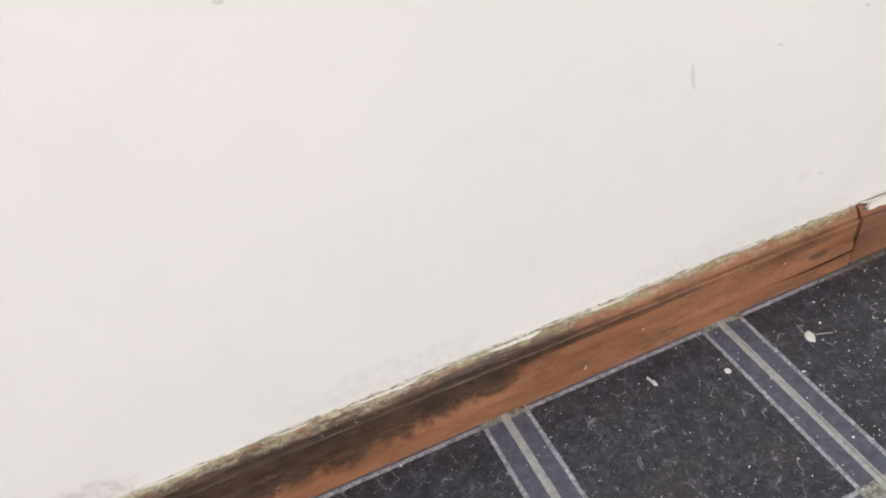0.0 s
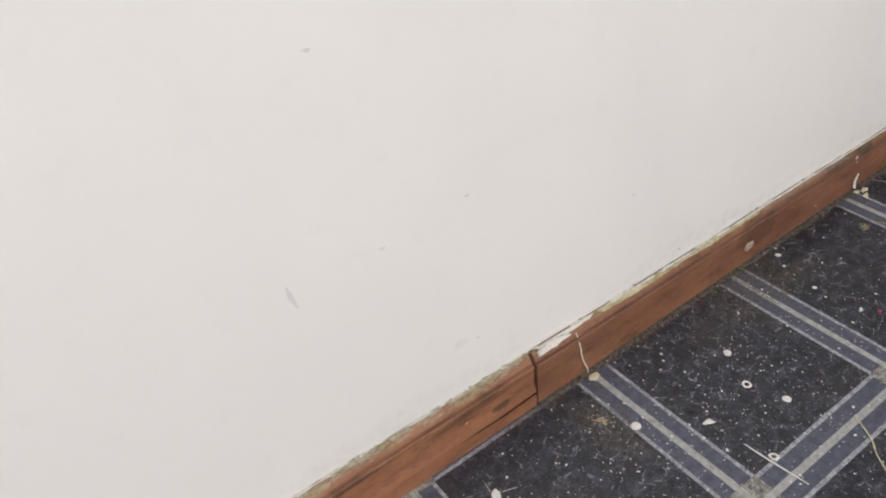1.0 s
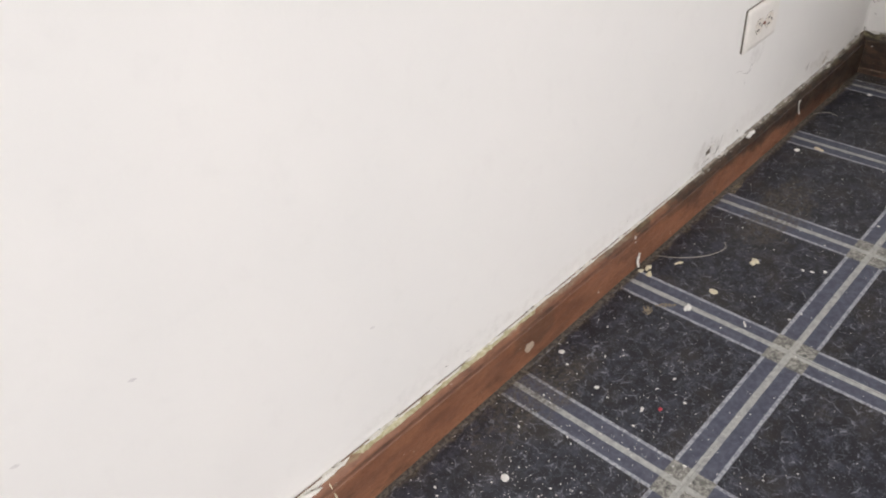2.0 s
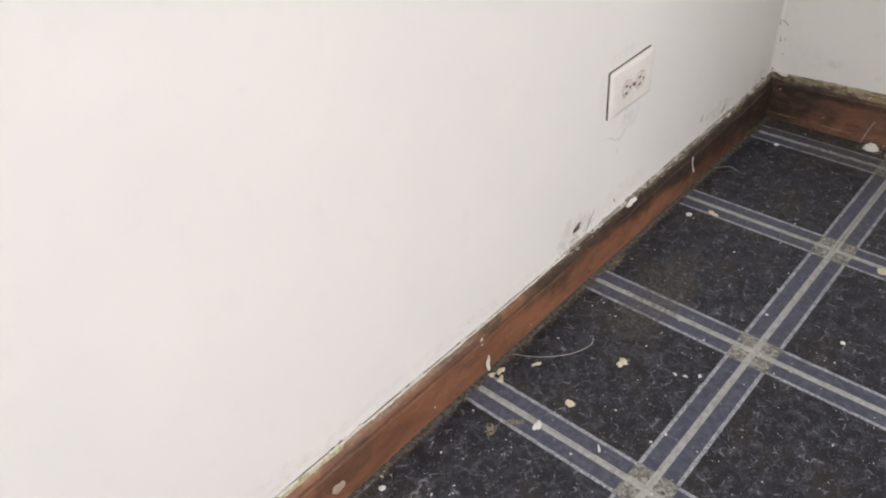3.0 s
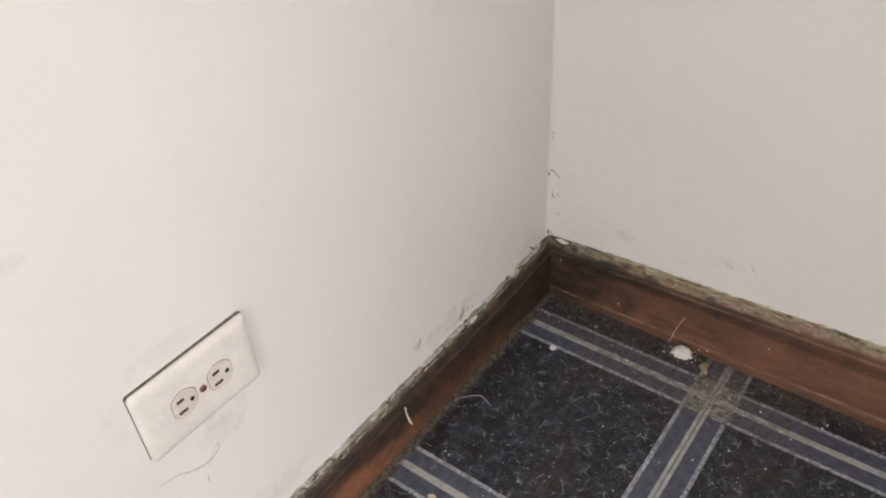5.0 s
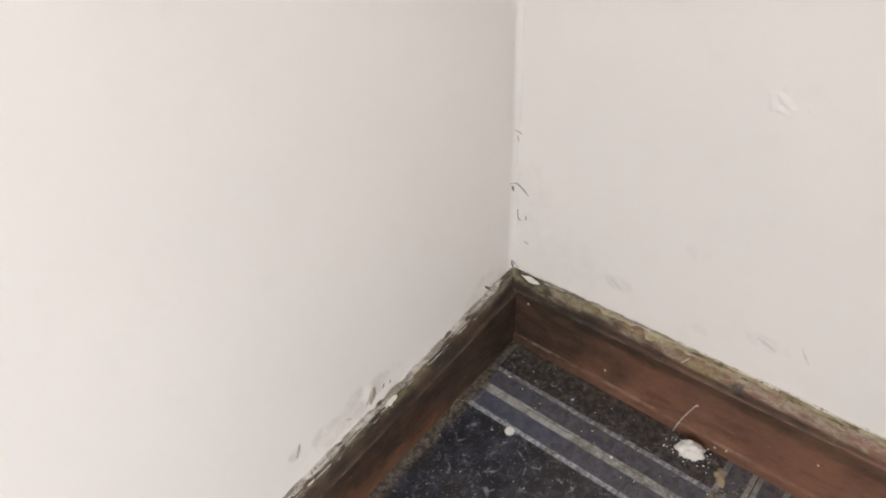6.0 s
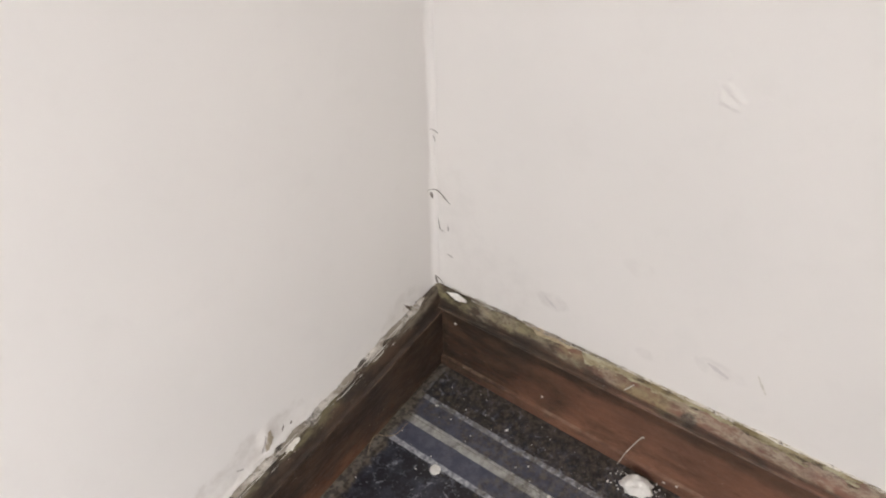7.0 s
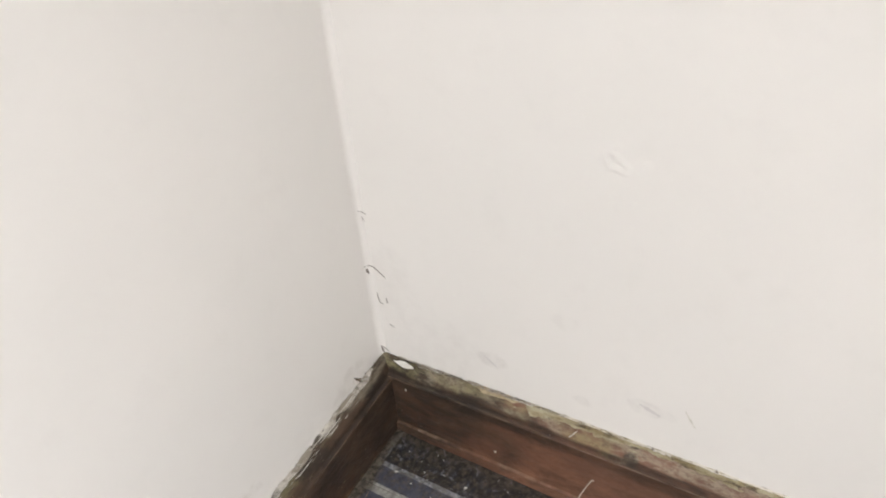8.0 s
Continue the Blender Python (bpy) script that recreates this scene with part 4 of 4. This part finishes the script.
BM("crack", [(0.016, 0.173), (0.0165, 0.166)], 0.0010, M_CRACK)
BM("crack", [(0.015, 0.139), (0.021, 0.1365)], 0.0018, M_SCUFF)
BM("crack", [(0.001, 0.268), (0.008, 0.265)], 0.0014, M_SCUFF)
BM("crack", [(0.003, 0.262), (0.0045, 0.256)], 0.0012, M_SCUFF)
BM("scuff", [(0.115, 0.144), (0.121, 0.139), (0.127, 0.135)], 0.003, M_PALE_SCUFF)
BM("scuff", [(0.255, 0.155), (0.263, 0.152), (0.272, 0.149)], 0.004, M_PALE_SCUFF)
BM("scuff", [(0.290, 0.166), (0.296, 0.156), (0.300, 0.150)], 0.002, M_FLAKE)

# ---- outlet ----


def rounded(w, h, r, n=6):
    """A rounded rectangle, anticlockwise."""
    out = []
    for cx, cy, a0 in ((w / 2 - r, h / 2 - r, 0), (-w / 2 + r, h / 2 - r, 90), (-w / 2 + r, -h / 2 + r, 180), (w / 2 - r, -h / 2 + r, 270)):
        out += [(cx + r * math.cos(radians(a0 + 90 * k / n)), cy + r * math.sin(radians(a0 + 90 * k / n))) for k in range(n + 1)]
    return out


def lofted(name, rings, mat, cap_back=True, smooth=True):
    """Rings of equal length, each a list of (x, y, z), joined in turn; the last is capped."""
    n = len(rings[0])
    verts = [p for r in rings for p in r]
    faces = [(a * n + k, a * n + (k + 1) % n, (a + 1) * n + (k + 1) % n, (a + 1) * n + k) for a in range(len(rings) - 1) for k in range(n)]
    faces.append(tuple((len(rings) - 1) * n + k for k in range(n)))
    if cap_back:
        faces.append(tuple(range(n))[::-1])
    return mesh_ob(name, verts, faces, mat, smooth)


def outlet(w, h):
    """A duplex wall outlet laid on its side. Own axes: x along the wall, y up, z out of the wall."""
    root = tagged(new("wall_outlet"), "grimy ivory duplex wall outlet mounted sideways on the wall", "outlet")
    ring = lambda d, z, r: [(x, y, z) for x, y in rounded(w - 2 * d, h - 2 * d, r)]  # noqa: E731
    under(lofted("rim", [ring(0.0003, -0.002, 0.003), ring(0.0003, 0.0036, 0.003)], M_RIM, smooth=False), root, "dark grimy edge of the plate")
    under(lofted("cover_plate", [ring(0.0, 0.0034, 0.004), ring(0.0003, 0.0048, 0.004), ring(0.0013, 0.0062, 0.004), ring(0.0030, 0.0073, 0.0035), ring(0.0055, 0.0082, 0.003), ring(0.0090, 0.0088, 0.0025), ring(0.0130, 0.0090, 0.002)], M_PLATE), root, "ivory cover plate with rounded edges")
    for cx in (-0.0185, 0.0190):
        face = []
        for k in range(40):
            a = 2 * math.pi * k / 40
            x, y = 0.0136 * math.cos(a), 0.0136 * math.sin(a)
            face.append((cx + max(-0.0122, min(0.0122, x)), y))
        rim = lofted("receptacle_gap", [[(cx + (x - cx) * 1.045, y * 1.045, 0.0068) for x, y in face], [(cx + (x - cx) * 1.045, y * 1.045, 0.00715) for x, y in face]], M_GRIME, smooth=False)
        rec = lofted("receptacle", [[(x, y, 0.0066) for x, y in face], [(x, y, 0.0078) for x, y in face], [(cx + (x - cx) * 0.96, y * 0.96, 0.0083) for x, y in face]], M_FACE, smooth=False)
        under(rim, root)
        under(rec, root, "ivory receptacle face")
        for cy, half in ((0.0060, 0.0036), (-0.0060, 0.0044)):
            slot = lofted("slot", [[(cx - 0.0040 + x, cy + y, z) for x, y in rounded(2 * half, 0.0029, 0.0004, 2)] for z in (0.0080, 0.00845)], M_SLOT, smooth=False)
            under(slot, rec, "dark blade slot")
        hole = lofted("ground_hole", [[(cx + 0.0066 + 0.0023 * math.cos(k * 0.5236), 0.0024 * math.sin(k * 0.5236), z) for k in range(12)] for z in (0.0080, 0.00845)], M_SLOT, smooth=False)
        under(hole, rec, "round ground hole")
    rings = [[(0.0002 + r * math.cos(k * 0.5236), r * math.sin(k * 0.5236), z) for k in range(12)] for r, z in ((0.0034, 0.0066), (0.0034, 0.0080), (0.0026, 0.0087))]
    screw = under(lofted("screw", rings, M_SCREW), root, "rusty screw head")
    under(from_bm("screw_slot", box(-0.0022, 0.0026, -0.0004, 0.0004, 0.0083, 0.0089), M_SLOT), screw)
    for piece in root.children:                # what sits in the domed middle of the plate
        if piece.name.split(".")[0] in ("receptacle", "receptacle_gap", "screw"):
            piece.location.z = 0.0020
    return root


plug = outlet(0.1195, 0.0785)
plug.matrix_world = pose(-0.5942, -relief_long(-0.5955, 0.309) - 0.0002, 0.3083, 90, 0, 0) @ pose(0, 0, 0, 0, 0, 0.8)

# ---- things lying on the floor ----
DROPS = "dried paint drops on the floor"


def drop(x, y, r, seed, label="round drop of dried white paint on the floor", mat=None, **kw):
    ob = blob("paint_drop", (x, y, 0.0002), r, min(0.0016, r * 0.2), mat or M_DROP, kw.pop("ragged", 0.06), seed, seed * 47 % 360, kw.pop("ratio", 0.92), **kw)
    return tagged(ob, label, "paint drop", DROPS)


for i, (x, y, r) in enumerate(((-1.632, -0.129, 0.0078), (-1.441, -0.124, 0.0068), (-1.451, -0.226, 0.0066), (-1.210, -0.042, 0.0052), (-0.440, -0.061, 0.0068),
                               (-0.117, -0.083, 0.0060), (-1.957, -0.088, 0.0048), (-1.236, -0.124, 0.0040), (-1.226, -0.064, 0.0028), (-0.599, -0.393, 0.0042), (-0.608, -0.282, 0.0028))):
    drop(x, y, r * 0.9, i)
drop(-0.400, -0.382, 0.0088, 31, "cream drop of dried paint on the floor", M_CREAM)
drop(-0.944, -0.148, 0.0070, 32, "cream drop of dried paint on the floor", M_CREAM, ragged=0.12)
drop(-1.469, -0.177, 0.0068, 33, "burst ring of dried white paint on the floor", ring=True)
drop(-1.540, -0.270, 0.0062, 34, "burst ring of dried white paint on the floor", ring=True, ragged=0.12)
drop(-1.004, -0.136, 0.0090, 35, "smeared drop of white paint on the floor", ragged=0.28, ratio=0.6)
tail = drop(-1.838, -0.092, 0.0085, 36, "large drop of white paint with thin tails on the floor", ragged=0.14, ratio=0.75)
t1 = strand("paint_tail", [(-0.002, 0.006, 0.0006), (-0.001, 0.016, 0.0005), (0.001, 0.026, 0.0004)], 0.0004, M_THREAD)
t2 = strand("paint_tail", [(0.006, 0, 0.0006), (0.018, -0.004, 0.0005), (0.028, -0.008, 0.0004)], 0.0006, M_THREAD)
for o in (t1, t2):
    o.parent = tail
    o.matrix_basis = pose(0, 0, 0, 0, 0, -(36 * 47 % 360))

for i, (x, y, r, h, m, ratio) in enumerate(((-0.957, -0.034, 0.0062, 0.004, M_CREAM, 0.8), (-0.970, -0.045, 0.0060, 0.0038, M_CREAM, 0.8), (-0.971, -0.029, 0.0045, 0.003, M_CREAM, 0.9),
                                           (-0.912, -0.067, 0.0072, 0.0012, M_CREAM, 0.45), (-0.832, -0.163, 0.0085, 0.0018, M_CREAM, 0.85), (-0.412, -0.093, 0.0095, 0.0016, M_PEACH, 0.55),
                                           (-1.557, -0.185, 0.0065, 0.0016, M_DROP, 0.7), (-1.230, -0.195, 0.0042, 0.0010, M_DROP, 0.6), (-0.805, -0.234, 0.0040, 0.001, M_DROP, 0.4),
                                           (-0.800, -0.247, 0.0040, 0.001, M_DROP, 0.4), (-0.787, -0.263, 0.0036, 0.001, M_DROP, 0.7), (-0.984, -0.222, 0.0055, 0.001, M_DROP, 0.35), (-2.043, -0.060, 0.0075, 0.001, M_DROP, 0.35))):
    ob = blob("paint_chip", (x, y, 0.0002), r, h, m, 0.42, 60 + i, i * 53 % 360, ratio, lumps=0.5)
    lab = {"yellowed_chip": "yellowed crumb of old paint lying on the floor", "peach_chip": "peach-coloured paint chip lying on the floor"}.get(m.name, "ragged white paint chip lying on the floor")
    tagged(ob, lab, "paint chip", "crumbs and chips on the floor")
tagged(blob("red_crumb", (-1.214, -0.214, 0.0002), 0.0030, 0.0016, M_RED, 0.2, 80), "small bright red crumb on the floor", "crumb")
tagged(blob("dark_crumb", (-1.561, -0.161, 0.0002), 0.0036, 0.0022, M_SLOT, 0.2, 81), "small black crumb on the floor", "crumb")


def residue(x, y, w, h, turn, count, seed, label, mat=M_TAN):
    """Flaky remains of glue: many small flat crumbs within an ellipse, in one mesh."""
    rnd = random.Random(seed)
    verts, faces = [], []
    for _ in range(count):
        a, d = rnd.uniform(0, 6.28), math.sqrt(rnd.random())
        cx, cy = w * d * math.cos(a), h * d * math.sin(a)
        r, n, b = rnd.uniform(0.0006, 0.0026) * (1.2 - 0.7 * d), 7, len(verts)
        for k in range(n):
            t = 2 * math.pi * k / n
            verts.append((cx + r * math.cos(t) * rnd.uniform(0.6, 1.3), cy + r * math.sin(t) * rnd.uniform(0.6, 1.3), 0.0))
        verts.append((cx, cy, rnd.uniform(0.0003, 0.0008)))
        faces += [(b + k, b + (k + 1) % n, b + n) for k in range(n)]
    ob = mesh_ob("glue_residue", verts, faces, mat)
    ob.matrix_world = pose(x, y, 0.0002, 0, 0, turn)
    return tagged(ob, label, "glue residue", "glue residue on the floor")


residue(-1.048, -0.090, 0.012, 0.008, 35, 60, 82, "flaky tan glue residue on the floor")
residue(-1.020, -0.106, 0.016, 0.005, -50, 50, 83, "thin streak of tan glue residue on the floor")
residue(-1.660, -0.092, 0.016, 0.008, -60, 60, 84, "scattered tan glue residue below the paint run", M_OLD_GLUE)
residue(-0.640, -0.032, 0.030, 0.007, 5, 70, 86, "crumbly tan dirt along the skirting foot")
residue(-0.060, -0.300, 0.030, 0.022, 20, 90, 87, "crumbly tan dirt beside the end skirting")
tagged(blob("filler_lump", (-0.039, -0.272, 0.0002), 0.0085, 0.0040, M_OLD_GLUE, 0.4, 85, 20, 0.7, lumps=1.2), "yellowish lump of filler by the skirting", "filler lump")


def crumb_pile(x, y):
    """A soft heap of chalky plaster: a lumpy dome with loose grains round it."""
    bm = bmesh.new()
    bmesh.ops.create_icosphere(bm, subdivisions=4, radius=1)
    for v in bm.verts:
        k = 1 + 0.30 * fbm(v.co.x * 1.9, v.co.y * 1.9, v.co.z * 1.9, 4)
        v.co = Vector((v.co.x * 0.0085 * k, v.co.y * 0.0135 * k, max(0.0, v.co.z * 0.0115 * k + 0.001)))
    pile = from_bm("plaster_crumbs", bm, M_FOAM, True)
    pile.matrix_world = pose(x, y, 0.0002, 0, 0, 12)
    rnd = random.Random(5)
    verts, faces = [], []
    for _ in range(46):
        a, d, r = rnd.uniform(0, 6.28), rnd.uniform(0.008, 0.022), rnd.uniform(0.0004, 0.0013)
        c = Vector((d * 0.8 * math.cos(a), d * 1.2 * math.sin(a), r * 0.5))
        if c.x > 0.011:
            continue
        b = len(verts)
        verts += [c + Vector(q) * r * rnd.uniform(0.7, 1.2) for q in ((1, 0, 0), (0, 1, 0), (-1, 0, 0), (0, -1, 0), (0, 0, 0.8), (0, 0, -0.5))]
        faces += [(b + i, b + (i + 1) % 4, b + 4) for i in range(4)] + [(b + (i + 1) % 4, b + i, b + 5) for i in range(4)]
    under(mesh_ob("loose_grains", verts, faces, M_FOAM), pile)
    return tagged(pile, "small heap of white chalky plaster beside the skirting", "plaster crumbs")


crumb_pile(-0.030, -0.237)

LYING = "fibres lying on the floor"
tagged(strand("thread", [(-0.918, -0.027, 0.0007), (-0.899, -0.062, 0.0012), (-0.865, -0.094, 0.0009), (-0.831, -0.107, 0.0006), (-0.812, -0.100, 0.0006)], 0.00055, M_THREAD), "long curved pale thread lying on the floor", "thread", LYING)
tagged(strand("thread", [(-0.274, -0.0235, 0.0008), (-0.260, -0.034, 0.0009), (-0.249, -0.048, 0.0008), (-0.251, -0.058, 0.0008), (-0.256, -0.070, 0.0006)], 0.00055, M_THREAD), "short bent pale thread lying on the floor", "thread", LYING)
tagged(strand("fibre", [(-0.140, -0.0240, 0.0006), (-0.134, -0.0235, 0.012), (-0.127, -0.0245, 0.016), (-0.118, -0.0275, 0.006), (-0.108, -0.032, 0.0010), (-0.092, -0.033, 0.0010)], 0.00035, M_HAIR), "curly brown fibre beside the skirting", "fibre", LYING)
tagged(strand("splinter", [(-1.552, -0.235, 0.0009), (-1.549, -0.270, 0.0010), (-1.543, -0.320, 0.0009)], 0.0012, M_DROP), "straight pale splinter lying on the floor", "splinter", LYING)
tagged(strand("splinter", [(-1.413, -0.300, 0.0010), (-1.430, -0.330, 0.0011), (-1.447, -0.348, 0.0010), (-1.470, -0.385, 0.0009)], 0.0011, M_CREAM), "bent yellowish splinter lying on the floor", "splinter", LYING)
straw = tagged(strand("straw", [(-0.0185, -0.213, 0.0010), (-0.0180, -0.218, 0.025), (-0.0165, -0.226, 0.050), (-0.0165, -0.229, 0.053)], 0.0006, M_THREAD, taper=0.2), "thin pale straw leaning on the skirting", "straw")
tagged(strand("straw", [(-0.0080, -0.199, 0.0860), (-0.0085, -0.203, 0.0930), (-0.0060, -0.207, 0.0985)], 0.0006, M_THREAD), "short pale bristle stuck to the skirting top", "straw")
run = tagged(strand("paint_run", [(-1.627, -0.0105, 0.0800), (-1.626, -0.0185, 0.0600), (-1.6235, -0.0188, 0.042), (-1.619, -0.0195, 0.024), (-1.615, -0.0222, 0.012), (-1.613, -0.0228, 0.001)], 0.0014, M_CREAM, taper=0.3), "run of cream paint down the skirting", "paint run")
foot = under(blob("paint_foot", (-1.612, -0.033, 0.0002), 0.0085, 0.0016, M_CREAM, 0.12, 90, 0, 0.8), run, "pooled drop at its end")

# fine paint specks all over the floor
rnd = random.Random(11)
verts, faces = [], []
for i in range(3200):
    if i % 3 == 0:
        x, y = rnd.gauss(-1.52, 0.22), -abs(rnd.gauss(0.17, 0.10)) - 0.024
    else:
        x, y = rnd.uniform(-2.75, -0.022), -rnd.uniform(0.024, 0.62)
    if x > -0.02:
        continue
    r = rnd.uniform(0.00035, 0.0010) if rnd.random() < 0.9 else rnd.uniform(0.0010, 0.0022)
    if i % 3 == 0:
        r *= 1.35
    b, n, a0, sq = len(verts), 6, rnd.uniform(0, 6.28), rnd.uniform(0.35, 1)
    for k in range(n):
        a = a0 + 2 * math.pi * k / n
        u, v = r * math.cos(a) * rnd.uniform(0.75, 1.2), r * sq * math.sin(a) * rnd.uniform(0.75, 1.2)
        verts.append((x + u * math.cos(a0) - v * math.sin(a0), y + u * math.sin(a0) + v * math.cos(a0), 0.0001))
    verts.append((x, y, 0.0002 + r * 0.35))
    faces += [(b + k, b + (k + 1) % n, b + n) for k in range(n)]
specks = mesh_ob("paint_specks", verts, faces, M_DROP)
tagged(specks, "fine white paint specks spattered over the floor", "paint specks", kind="stuff")
